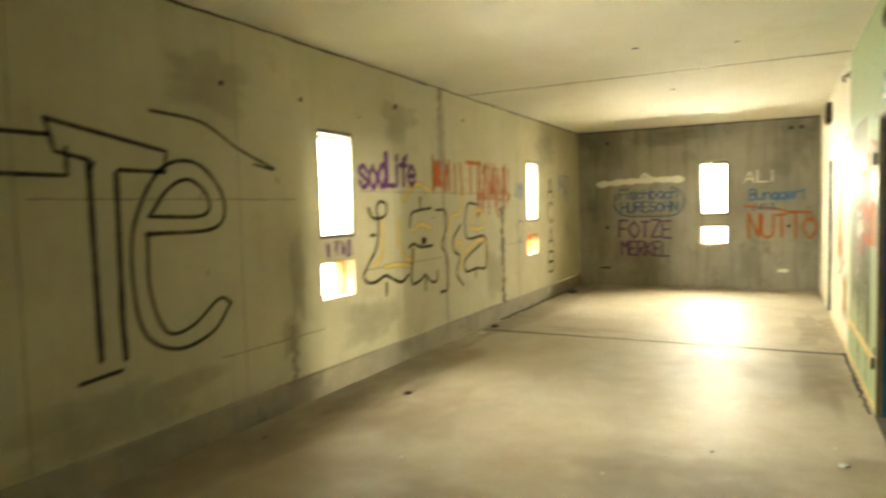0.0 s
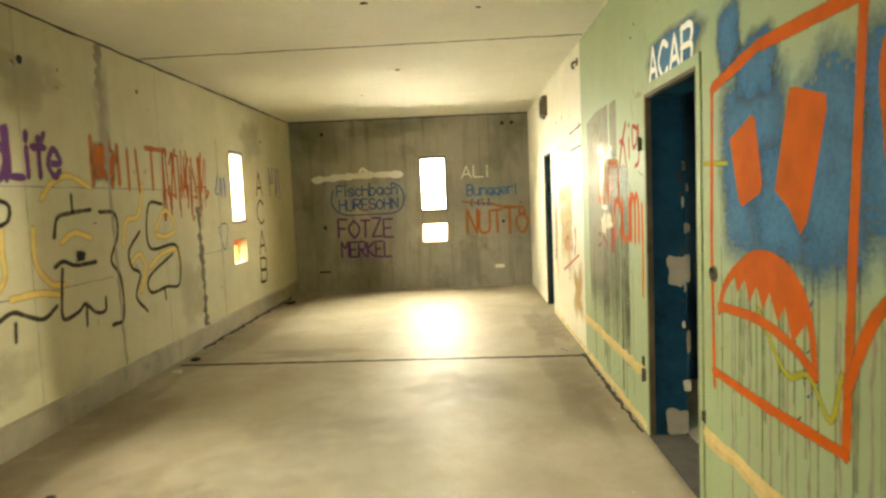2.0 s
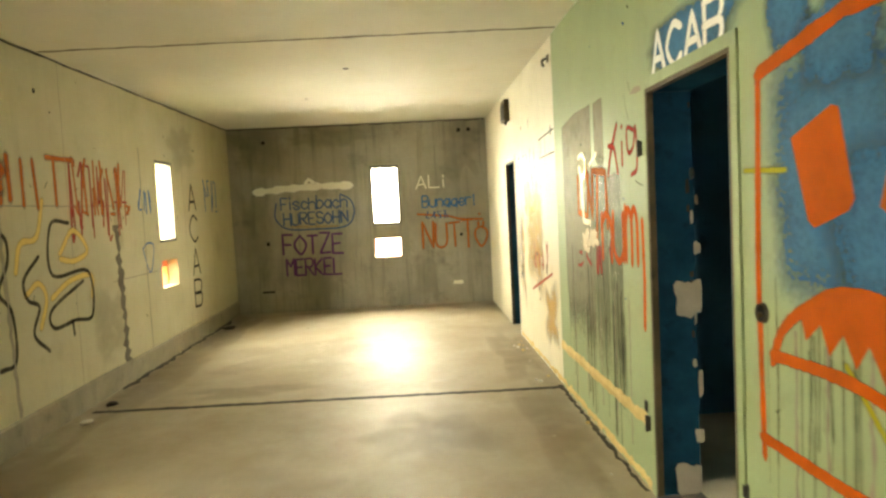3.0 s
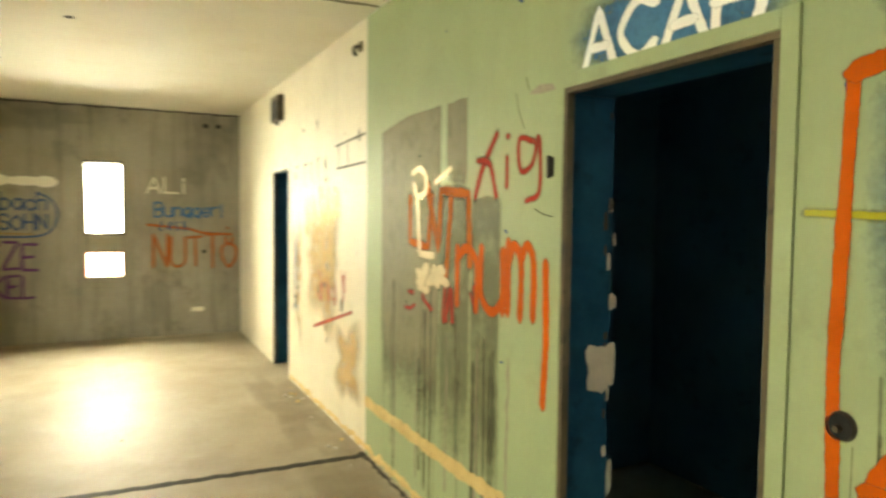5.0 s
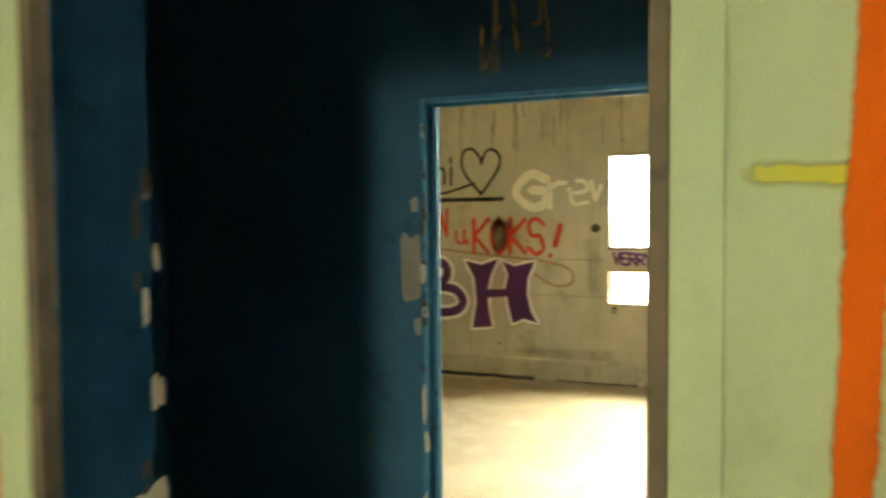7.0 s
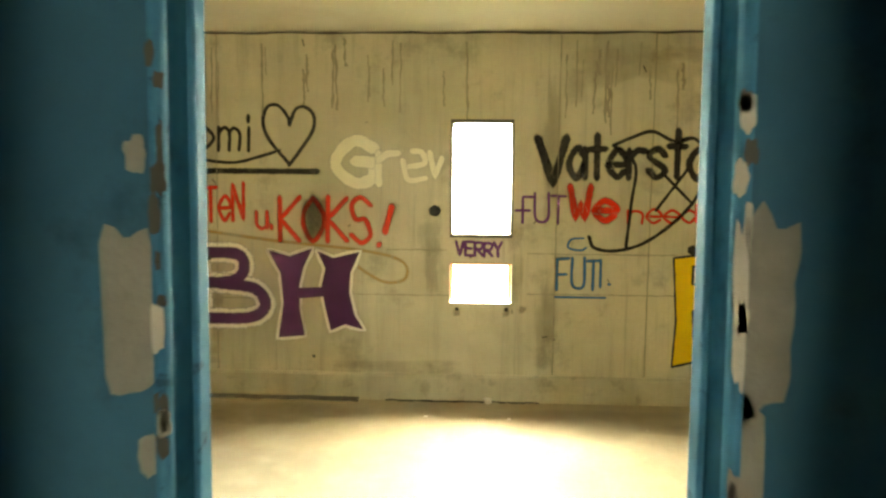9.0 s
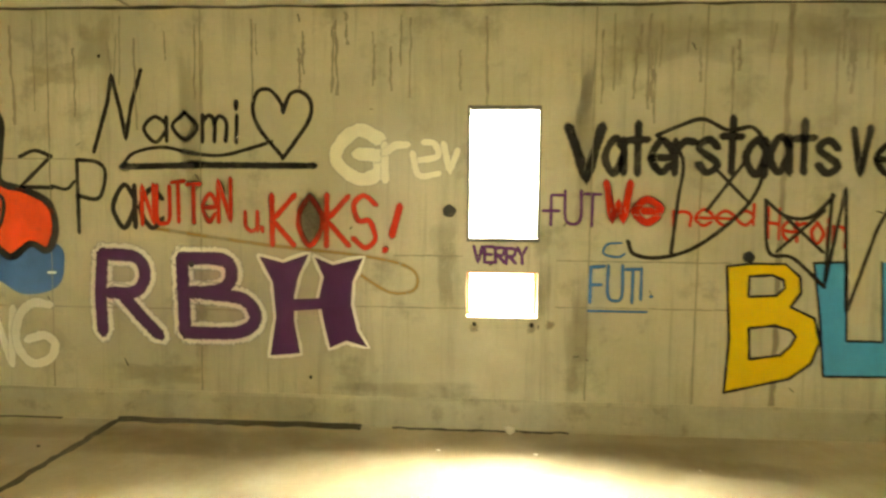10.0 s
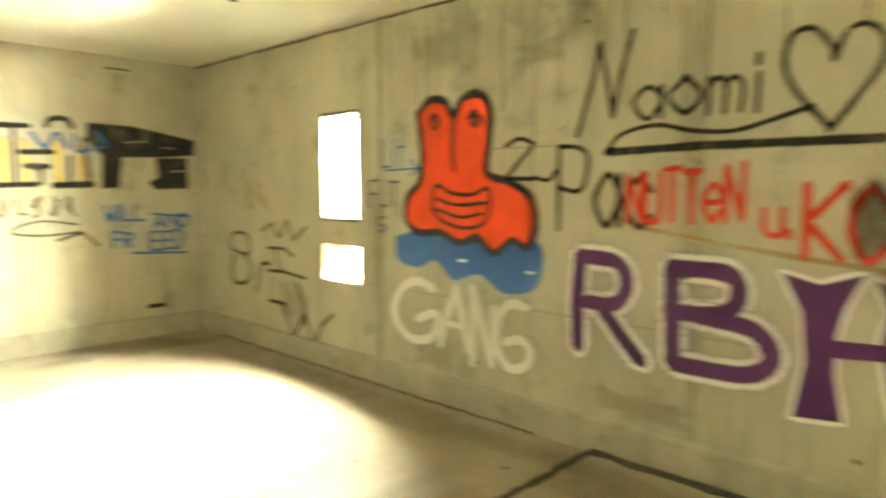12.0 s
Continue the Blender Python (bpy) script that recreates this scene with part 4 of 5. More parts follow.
Can("E").word("UT", 4.22, 1.35, 4.00, 1.55, 0.026).line([(4.24, 1.54), (4.31, 1.54), (4.31, 1.35)], 0.026).line([(4.36, 1.44), (4.26, 1.44)], 0.026).done(VIOLET, "violet sprayed capitals")
Can("E", 0.0045).word("We", 3.96, 1.37, 3.64, 1.60, 0.065).done(RED, "bold red sprayed word")
scrawl("E", "need", (3.54, 1.36, 3.05, 1.50), 0.026, RED, "thin red sprayed word")
scrawl("E", "Heroin", (2.96, 1.28, 2.49, 1.46), 0.028, RED, "crossed-out red sprayed word", 0.1)
Can("E").line([(4.21, 1.97), (4.09, 1.64), (4.0, 1.97)], 0.075).word("aterstaats", 3.98, 1.68, 2.56, 2.0, 0.06, -0.01).done(BLACK, "bold black sprayed word")
Can("E").line([(2.47, 1.96), (2.42, 1.68), (2.37, 1.97)], 0.055).word("e", 2.33, 1.70, 2.20, 1.95, 0.05).done(BLACK, "bold black sprayed word")
Can("E", 0.0045).line([(3.66, 1.92), (3.52, 1.98), (3.38, 2.02), (3.22, 1.95), (3.08, 1.97), (3.0, 1.85), (3.02, 1.62), (3.15, 1.42), (3.4, 1.22), (3.62, 1.15), (3.78, 1.17), (3.82, 1.25)], 0.033, True).line([(3.66, 1.92), (3.50, 1.78), (3.52, 1.5), (3.55, 1.18)], 0.03, True).line([(3.34, 1.45), (3.1, 1.78)], 0.028).line([(3.3, 1.72), (3.08, 1.5)], 0.028).done(BLACK, "black sprayed shield outline with a cross")
Can("E", 0.006).line([(2.98, 1.52), (2.85, 1.42), (2.7, 1.42), (2.57, 1.55)], 0.03, True).line([(2.98, 1.52), (2.95, 1.2), (2.8, 1.16), (2.6, 0.98)], 0.03, True).line([(2.9, 1.2), (2.62, 1.46)], 0.028).line([(2.86, 1.42), (2.62, 1.2)], 0.028).line([(2.58, 1.56), (2.60, 1.0), (2.5, 1.6), (2.46, 0.82), (2.3, 1.35), (2.2, 1.55)], 0.03).done(BLACK, "black sprayed jagged crossing-out")
Can("E").word("FUT", 4.05, 0.86, 3.74, 1.09, 0.028).line([(4.06, 0.80), (3.69, 0.80)], 0.02).line([(3.73, 1.08), (3.73, 0.88)], 0.026).line([(3.67, 0.90), (3.66, 0.90)], 0.025).line([(3.86, 1.24), (3.95, 1.23), (3.97, 1.17), (3.88, 1.15), (3.84, 1.17)], 0.02, True).done(BLUE_INK, "blue sprayed underlined letters")
B_STEM = [(3.2, 1.1), (3.06, 1.12), (3.03, 0.33), (3.19, 0.29), (3.17, 0.64)]
B_TOP, B_TOP_HOLE = [(3.07, 1.12), (2.84, 1.12), (2.75, 1.04), (2.74, 0.94), (2.8, 0.85), (3.05, 0.81)], [(3.06, 1.04), (2.92, 1.05), (2.85, 1.02), (2.84, 0.97), (2.89, 0.92), (3.06, 0.91)]
B_LOW, B_LOW_HOLE = [(3.05, 0.81), (2.8, 0.85), (2.65, 0.78), (2.61, 0.63), (2.66, 0.49), (2.79, 0.39), (3.03, 0.33)], [(3.05, 0.71), (2.89, 0.73), (2.79, 0.7), (2.76, 0.66), (2.79, 0.6), (2.85, 0.54), (3.04, 0.51)]
block_letter("E", [B_STEM] + bowl(B_TOP, B_TOP_HOLE) + bowl(B_LOW, B_LOW_HOLE), [B_STEM[3:] + B_STEM[:2] + B_TOP[1:-1] + B_LOW[1:] + [B_STEM[3]], B_TOP_HOLE + B_TOP_HOLE[:1], B_LOW_HOLE + B_LOW_HOLE[:1]], 0.022, YELLOW, BLACK, "yellow block letter with black edge")
L_LEFT, L_FOOT, L_RIGHT = [(2.67, 1.13), (2.47, 1.14), (2.45, 0.64), (2.44, 0.41), (2.58, 0.41), (2.62, 0.8)], [(2.45, 0.64), (2.03, 0.65), (2.0, 0.42), (2.44, 0.41)], [(2.26, 1.14), (2.05, 1.14), (2.03, 0.65), (2.23, 0.64)]
block_letter("E", [L_LEFT, L_FOOT, L_RIGHT], [L_LEFT[:3] + [L_RIGHT[3], L_RIGHT[0]], [L_LEFT[0], L_LEFT[5], L_LEFT[4], L_FOOT[2]]], 0.02, CYAN, BLACK, "light blue block letter with black edge")

# the sprayed red creature on a blue cloud
Can("E", 0.003).fill([(8.86, 1.15), (8.84, 0.98), (8.62, 0.94), (8.45, 1.0), (8.28, 0.88), (8.05, 0.94), (7.85, 0.84), (7.62, 0.88), (7.55, 1.02), (7.62, 1.2), (8.2, 1.3)], True).done(NAVY, "dark blue sprayed cloud")
body = [(8.62, 2.02), (8.50, 2.10), (8.36, 2.08), (8.28, 1.98), (8.20, 2.08), (8.06, 2.10), (7.96, 2.0), (7.97, 1.8), (7.98, 1.6), (7.80, 1.54), (7.64, 1.45), (7.60, 1.28), (7.66, 1.14), (7.78, 1.18), (7.92, 1.09), (8.06, 1.18), (8.22, 1.14), (8.4, 1.20), (8.62, 1.19), (8.74, 1.28), (8.72, 1.44), (8.60, 1.55), (8.58, 1.75)]
creature = Can("E", 0.0055)
creature.fill(body, True)
mon = creature.done(MONSTER_RED, "red sprayed two-eared creature")
ink = Can("E", 0.0075).line(body + [body[0]], 0.062, True).line([(8.28, 1.98), (8.29, 1.75), (8.27, 1.62)], 0.05).line([(8.44, 1.97), (8.43, 1.97)], 0.06).line([(8.10, 1.97), (8.09, 1.97)], 0.06)
ink.line([(8.48, 1.36), (8.44, 1.52), (8.30, 1.47), (8.12, 1.46), (7.98, 1.50), (7.96, 1.40), (8.02, 1.27), (8.2, 1.24), (8.38, 1.28), (8.48, 1.36)], 0.035, True)
ink.line([(8.44, 1.43), (8.25, 1.39), (7.99, 1.41)], 0.028, True).line([(8.44, 1.36), (8.22, 1.31), (8.02, 1.34)], 0.028, True)
for u in (8.46, 8.10):
    ink.line([(u + 0.04, 1.96), (u, 2.0), (u - 0.04, 1.95), (u, 1.90), (u + 0.04, 1.96)], 0.035, True)
part("outline", ink.bm, BLACK, mon, "black sprayed outline and face")
Can("E", 0.007).line([(8.22, 1.02), (8.17, 1.02)], 0.02).line([(7.66, 0.99), (7.61, 0.99)], 0.02).done(WHITE, "small white highlights")
Can("E", 0.0055).line([(8.47, 0.80), (8.62, 0.84), (8.78, 0.78), (8.88, 0.62), (8.82, 0.48), (8.66, 0.41), (8.48, 0.46), (8.42, 0.58), (8.46, 0.63), (8.62, 0.57)], 0.075, True).line([(8.40, 0.42), (8.34, 0.62), (8.25, 0.83)], 0.07).line([(8.25, 0.83), (8.19, 0.62), (8.14, 0.42)], 0.07).line([(8.36, 0.58), (8.20, 0.57)], 0.05).line([(8.10, 0.34), (8.10, 0.85)], 0.065).line([(8.10, 0.85), (8.02, 0.60), (7.94, 0.36)], 0.065).line([(7.94, 0.36), (7.93, 0.62), (7.92, 0.74)], 0.06).line([(7.66, 0.77), (7.78, 0.78), (7.88, 0.68), (7.90, 0.50), (7.80, 0.37), (7.67, 0.40), (7.63, 0.50), (7.70, 0.56), (7.82, 0.53)], 0.07, True).done(WHITE, "white sprayed capital letters")
scrawl("E", "Lit", (9.0, 1.66, 8.76, 1.86), 0.02, BLUE_INK, "small blue sprayed word")
Can("E").line([(8.97, 1.63), (8.62, 1.64)], 0.018).line([(8.70, 1.70), (8.61, 1.64), (8.70, 1.59)], 0.018).done(BLUE_INK, "small blue arrow")
scrawl("E", "FUT", (9.15, 1.36, 8.82, 1.56), 0.02, VIOLET, "small violet letters")
scrawl("E", "5", (9.05, 1.17, 8.97, 1.28), 0.02, VIOLET, "small violet figure")
Can("E").line([(11.0, 0.86), (11.28, 0.90), (11.28, 1.02), (11.14, 1.07), (10.97, 1.03), (10.94, 0.90), (11.05, 0.84)], 0.035, True).line([(11.22, 0.84), (11.30, 0.70), (11.22, 0.57), (11.0, 0.60), (10.92, 0.74), (11.02, 0.84)], 0.04, True).line([(10.84, 0.52), (10.74, 0.78), (10.60, 0.80)], 0.04, True).line([(10.72, 1.10), (10.55, 1.18), (10.42, 1.05), (10.30, 1.22), (10.20, 1.04), (10.0, 1.17)], 0.03).line([(10.62, 0.95), (10.36, 0.96), (10.2, 0.90)], 0.035).line([(10.62, 0.74), (10.36, 0.75), (10.02, 0.72)], 0.035).line([(10.5, 0.94), (10.42, 0.76)], 0.03).line([(10.62, 0.46), (10.36, 0.46), (10.30, 0.30), (10.20, 0.19), (10.05, 0.40), (9.90, 0.17), (9.80, 0.34), (9.64, 0.46)], 0.035).line([(10.18, 0.70), (10.05, 0.5), (10.02, 0.32)], 0.03).done(BLACK_THIN, "worn black scrawl with a crown")
Can("E").scribble(11.1, 1.30, 10.6, 1.58, 0.03, 2, 8).done(OCHRE_LINE, "faint ochre letters")

# damp, soot and rust on the window wall
DAMP = spray_paint("damp_blotch", (0.20, 0.19, 0.13), 1.2, 0.3, 0.2)
RUST = spray_paint("rust_blotch", (0.26, 0.15, 0.06), 1.2, 0.6, 0.4)
for u, z, ru, rz in ((5.0, 1.22, 0.10, 0.14), (4.36, 1.24, 0.07, 0.12), (4.34, 0.92, 0.05, 0.2), (4.98, 0.98, 0.06, 0.2), (8.3, 2.42, 0.35, 0.14), (7.6, 2.3, 0.2, 0.08), (7.3, 2.5, 0.12, 0.2), (6.66, 2.0, 0.08, 0.5), (4.1, 1.9, 0.07, 0.6), (4.12, 0.6, 0.08, 0.4), (6.62, 0.9, 0.07, 0.5), (8.42, 0.35, 0.2, 0.12), (3.5, 2.5, 0.5, 0.16), (2.7, 2.55, 0.5, 0.12), (6.9, 0.32, 0.3, 0.08), (5.2, 0.25, 0.5, 0.06), (9.05, 1.0, 0.08, 0.7), (10.2, 0.5, 0.3, 0.2)):
    Can("E", 0.0022).cloud(u, z, ru, rz, u, 0.7).done(DAMP, "grey damp blotch", "stain")
for u, z in ((4.79, 0.67), (4.42, 0.67), (4.30, 0.70), (7.0, 0.18), (5.6, 0.16)):
    Can("E", 0.0024).cloud(u, z, 0.035, 0.03, u, 0.6).done(RUST, "rust blotch", "stain")
for u, z, ru, rz in ((3.9, 0.55, 0.12, 0.2), (4.0, 1.0, 0.1, 0.4), (6.45, 2.2, 0.12, 0.4), (3.2, 2.3, 0.4, 0.2), (5.6, 2.3, 0.4, 0.2), (7.9, 0.6, 0.4, 0.3), (8.2, 1.5, 0.12, 0.3), (2.5, 0.4, 0.6, 0.16), (10.0, 2.3, 0.5, 0.25), (5.0, 0.45, 0.5, 0.2)):
    Can("W", 0.0022).cloud(u, z, ru, rz, u, 0.7).done(DAMP, "grey damp blotch", "stain")
for u, z, ru, rz in ((-2.7, 2.4, 0.4, 0.3), (-1.9, 0.4, 0.3, 0.4), (0.3, 2.3, 0.3, 0.4), (-2.8, 1.2, 0.25, 0.7), (-0.3, 0.5, 0.2, 0.5), (-1.6, 2.55, 0.8, 0.14)):
    Can("N", 0.0022).cloud(u, z, ru, rz, u, 0.7).done(DAMP, "dark damp blotch", "stain")
for u, z, ru, rz in ((8.2, 1.2, 0.55, 0.5), (7.6, 0.5, 0.3, 0.3), (8.95, 0.9, 0.12, 0.6)):
    Can("C", 0.0022).cloud(u, z, ru, rz, u, 0.7).done(OCHRE_LINE, "yellowed grimy area", "stain")

# trodden dirt on the floors, and brown clouds painting the shade beside the walls
DIRT_AND_SHADE = spray_paint("trodden_dirt_and_shade", (0.21, 0.15, 0.075), 1.2, 0.3, 0.2)
DUST = spray_paint("pale_dust", (0.50, 0.46, 0.37), 1.3, 0.35, 0.3)
for u, v, ru, rv in ((-2.85, 3.0, 0.35, 1.6), (-2.9, 5.4, 0.3, 1.4), (-2.9, 8.0, 0.28, 1.3), (-2.9, 10.6, 0.3, 1.3), (0.4, 6.4, 0.2, 1.2), (0.42, 8.4, 0.2, 1.0), (-1.2, 11.7, 1.6, 0.2), (-2.2, 4.2, 0.5, 0.7), (-1.0, 2.6, 0.9, 0.5), (-1.9, 7.6, 0.6, 0.2), (5.8, 6.4, 0.25, 1.0), (5.85, 8.8, 0.2, 1.4), (5.7, 3.8, 0.3, 0.8), (4.6, 7.5, 0.8, 0.25), (5.3, 11.6, 0.8, 0.3), (3.2, 6.4, 0.6, 0.5), (1.3, 4.7, 0.5, 0.4)):
    Can("F", 0.003).cloud(u, v, ru, rv, u + v, 0.6).done(DIRT_AND_SHADE, "brown trodden dirt and painted wall-side shade", "dirt_film")
for u, v, ru, rv in ((-1.4, 5.0, 0.7, 0.9), (-0.5, 6.3, 0.4, 0.5), (-1.8, 9.0, 0.8, 0.7), (-0.4, 3.6, 0.6, 0.4), (4.6, 5.4, 0.7, 0.8), (4.3, 9.2, 0.9, 0.8)):
    Can("F", 0.002).cloud(u, v, ru, rv, u - v, 0.6).done(DUST, "pale trodden dust", "dirt_film")

# second room, end wall
Can("R").fill([(5.10, 2.10), (5.50, 2.09), (5.80, 2.04), (6.13, 1.98), (6.12, 1.83), (5.80, 1.80), (5.40, 1.79), (5.36, 1.50), (5.20, 1.49), (5.22, 1.80), (5.08, 1.94)]).fill([(5.72, 1.79), (6.04, 1.80), (6.04, 1.49), (5.70, 1.48), (5.64, 1.55), (5.74, 1.60)]).done(BLACK, "broad black sprayed letters")
Can("R", 0.005).line([(5.42, 1.93), (5.62, 1.95)], 0.02).line([(5.78, 1.90), (5.92, 1.89)], 0.02).line([(5.86, 1.66), (6.05, 1.67)], 0.035).done(PALE_SMEAR, "bare gaps between black letters")
Can("R", 0.0035).line([(4.42, 1.9), (4.42, 1.55)], 0.10).line([(4.58, 1.9), (4.58, 1.55)], 0.08).line([(4.84, 1.9), (4.84, 1.55)], 0.09).line([(5.02, 1.85), (5.04, 1.6)], 0.07).done(YELLOW_PALE, "pale yellow fill of letters")
Can("R", 0.0045).line([(4.20, 2.03), (4.62, 2.04)], 0.06).line([(4.35, 1.52), (4.66, 1.53)], 0.06).line([(4.55, 1.81), (4.80, 1.82)], 0.06).line([(4.58, 1.69), (4.76, 1.69)], 0.06).line([(4.50, 2.0), (4.50, 1.56)], 0.045).line([(4.70, 1.65), (4.70, 1.54)], 0.05).line([(4.76, 2.05), (4.80, 2.11), (4.92, 2.12), (4.97, 2.05)], 0.06, True).line([(4.80, 1.52), (5.12, 1.53)], 0.075).line([(4.94, 1.78), (4.93, 1.56)], 0.045).line([(5.06, 1.95), (5.10, 1.56)], 0.045).line([(4.2, 1.8), (4.36, 1.8)], 0.06).done(BLACK, "broad black sprayed letters")
Can("R", 0.006).line([(4.64, 1.98), (4.74, 1.86), (4.84, 1.99), (4.92, 1.86)], 0.045, True).line([(4.98, 1.98), (5.0, 1.84), (5.12, 1.85)], 0.04, True).line([(5.18, 2.02), (5.26, 1.9), (5.16, 1.86)], 0.035, True).done(BLUE_INK, "blue sprayed letters over black")
Can("R").scribble(4.2, 1.24, 5.0, 1.42, 0.03, 6, 5).line([(4.98, 1.16), (4.7, 1.20), (4.5, 1.16), (4.45, 1.10), (4.7, 1.07), (5.0, 1.09)], 0.025, True).line([(4.8, 1.02), (5.02, 1.08), (5.15, 0.95)], 0.03).done(BLACK_THIN, "thin dark handwriting with a loop")
Can("R").word("WiLL", 5.22, 1.18, 5.58, 1.34, 0.032).word("AND", 5.68, 1.10, 6.04, 1.22, 0.032).line([(5.66, 1.24), (6.04, 1.20)], 0.03).word("FR", 5.28, 0.92, 5.46, 1.06, 0.032).word("EED", 5.64, 0.88, 5.98, 1.06, 0.032).line([(5.46, 0.86), (6.0, 0.83)], 0.03).done(BLUE_INK, "blue sprayed handwriting in two lines")
Can("R").line([(5.28, 2.62), (5.5, 2.62)], 0.02).done(BLACK_THIN, "short dark scratch under the ceiling")

# hall, end wall
Can("N").line([(-2.78, 1.80), (-2.4, 1.83), (-1.9, 1.85), (-1.4, 1.84)], 0.12, False, 0.5).line([(-2.05, 1.9), (-2.0, 1.96), (-1.93, 1.9)], 0.06).done(WHITE, "ragged white painted-out bar", "painted_bar")
Can("N").word("Fischbach", -2.43, 1.52, -1.46, 1.70, 0.025).word("HURESOHN", -2.40, 1.30, -1.46, 1.47, 0.026).done(NAVY, "dark blue sprayed words in two lines")
Can("N").line([(-2.50, 1.62), (-2.52, 1.40), (-2.35, 1.24), (-1.95, 1.22), (-1.5, 1.24), (-1.36, 1.42), (-1.40, 1.62), (-1.55, 1.72)], 0.025, True).done(NAVY, "dark oval line round two words")
Can("N").line([(-2.3, 1.27), (-1.6, 1.25)], 0.03).done(OCHRE_LINE, "faint ochre line")
Can("N").word("FOTZE", -2.44, 0.86, -1.56, 1.14, 0.042).done(VIOLET, "violet sprayed capitals")
Can("N").word("MERKEL", -2.40, 0.54, -1.60, 0.78, 0.036).done(VIOLET, "violet sprayed capitals")
scrawl("N", "ALi", (-0.42, 1.74, 0.02, 1.93), 0.022, WHITE_FADE, "thin white sprayed letters")
scrawl("N", "Bungger!", (-0.34, 1.46, 0.45, 1.62), 0.028, BLUE_INK, "blue sprayed word")
Can("N").scribble(-0.32, 1.29, 0.05, 1.40, 0.02, 4, 9).done(NAVY, "thin dark scribble")
Can("N").line([(-0.42, 1.36), (0.05, 1.31), (0.2, 1.26), (0.55, 1.24)], 0.045).word("NUTTÖ", -0.36, 0.84, 0.60, 1.22, 0.05).line([(0.5, 1.32), (0.51, 1.32)], 0.05).done(ORANGE_FADE, "orange sprayed capitals under a bar")

# hall, window wall
Can("W", 0.003, 0.04, -0.03).line([(2.10, 1.98), (2.82, 1.86), (2.80, 1.74)], 0.035).line([(2.10, 1.98), (2.14, 1.82), (2.30, 1.79)], 0.033).line([(2.80, 1.74), (2.5, 1.74)], 0.033).line([(1.85, 1.90), (2.12, 1.90)], 0.033).line([(1.85, 1.70), (2.2, 1.70), (2.2, 1.84)], 0.033).line([(2.32, 1.78), (2.33, 0.72)], 0.05).line([(2.48, 1.72), (2.47, 0.9), (2.48, 0.70)], 0.05).line([(2.2, 0.62), (2.45, 0.64)], 0.033).done(BLACK_THIN, "tall black sprayed letter outline")
Can("W", 0.003, 0.04, -0.03).line([(2.66, 1.38), (3.18, 1.40), (3.25, 1.60), (3.05, 1.80), (2.78, 1.76), (2.58, 1.45), (2.55, 1.1), (2.62, 0.80), (2.85, 0.68), (3.12, 0.74), (3.28, 0.90)], 0.035, True).line([(2.68, 1.48), (3.08, 1.48), (3.12, 1.60), (2.98, 1.70), (2.82, 1.64), (2.68, 1.48)], 0.033, True).line([(2.66, 1.38), (2.66, 1.05), (2.76, 0.80), (2.95, 0.80), (3.18, 0.94), (3.28, 0.90)], 0.033, True).done(BLACK_THIN, "large black sprayed round letter")
Can("W", 0.003, 0.04, -0.03).line([(2.72, 2.09), (3.1, 2.06), (3.4, 1.92), (3.75, 1.80)], 0.028, True).line([(3.55, 1.82), (3.75, 1.79)], 0.025).done(BLACK_THIN, "thin black sprayed arc")
scrawl("W", "sodLife", (4.88, 1.66, 5.85, 1.95), 0.06, VIOLET, "violet sprayed handwritten words", 0.02)
Can("W").scribble(4.36, 1.08, 4.74, 1.20, 0.03, 4, 10).done(VIOLET, "faded violet letters between the openings")
Can("W").line([(6.25, 2.0), (6.25, 1.64)], 0.07).line([(6.25, 1.84), (6.4, 1.86)], 0.06).line([(6.5, 1.98), (6.52, 1.64)], 0.09).line([(6.62, 1.96), (6.63, 1.66)], 0.08).line([(6.78, 1.94), (6.78, 1.62)], 0.06).line([(6.92, 1.95), (6.95, 1.60)], 0.06).cloud(6.42, 1.82, 0.2, 0.16, 2).done(ORANGE_FADE, "faded orange sprayed capitals")
Can("W").line([(7.1, 1.98), (7.5, 1.98)], 0.06).line([(7.2, 1.98), (7.2, 1.62)], 0.06).scribble(7.4, 1.55, 8.5, 2.0, 0.055, 7, 11).done(ORANGE_FADE, "smeared orange sprayed capitals")
Can("W").scribble(7.35, 1.36, 8.45, 1.95, 0.035, 7, 12).done(RED_DULL, "smeared dull red scrawl")

Can("W", 0.003).line([(5.22, 1.36), (5.21, 1.2), (5.21, 1.06), (5.07, 0.94)], 0.06, True).line([(5.51, 1.35), (5.51, 1.13), (5.64, 0.98), (5.79, 0.95)], 0.06, True).line([(5.62, 1.54), (5.75, 1.65), (5.95, 1.7), (6.2, 1.62)], 0.06, True).line([(5.8, 1.24), (5.95, 1.3), (6.16, 1.25)], 0.06, True).line([(5.25, 0.93), (5.52, 0.93), (5.74, 0.89)], 0.06, True).line([(7.0, 1.66), (6.89, 1.4), (6.69, 1.36), (6.61, 1.17)], 0.06, True).line([(6.7, 1.0), (6.86, 1.07), (6.95, 0.95), (6.85, 0.75)], 0.06, True).line([(7.18, 1.26), (7.4, 1.43), (7.6, 1.26), (7.38, 1.19), (7.18, 1.22)], 0.06, True).line([(7.02, 0.94), (7.29, 1.04), (7.63, 1.05), (7.62, 0.88)], 0.06, True).done(YELLOW_PALE, "pale yellow sprayed inner strokes")
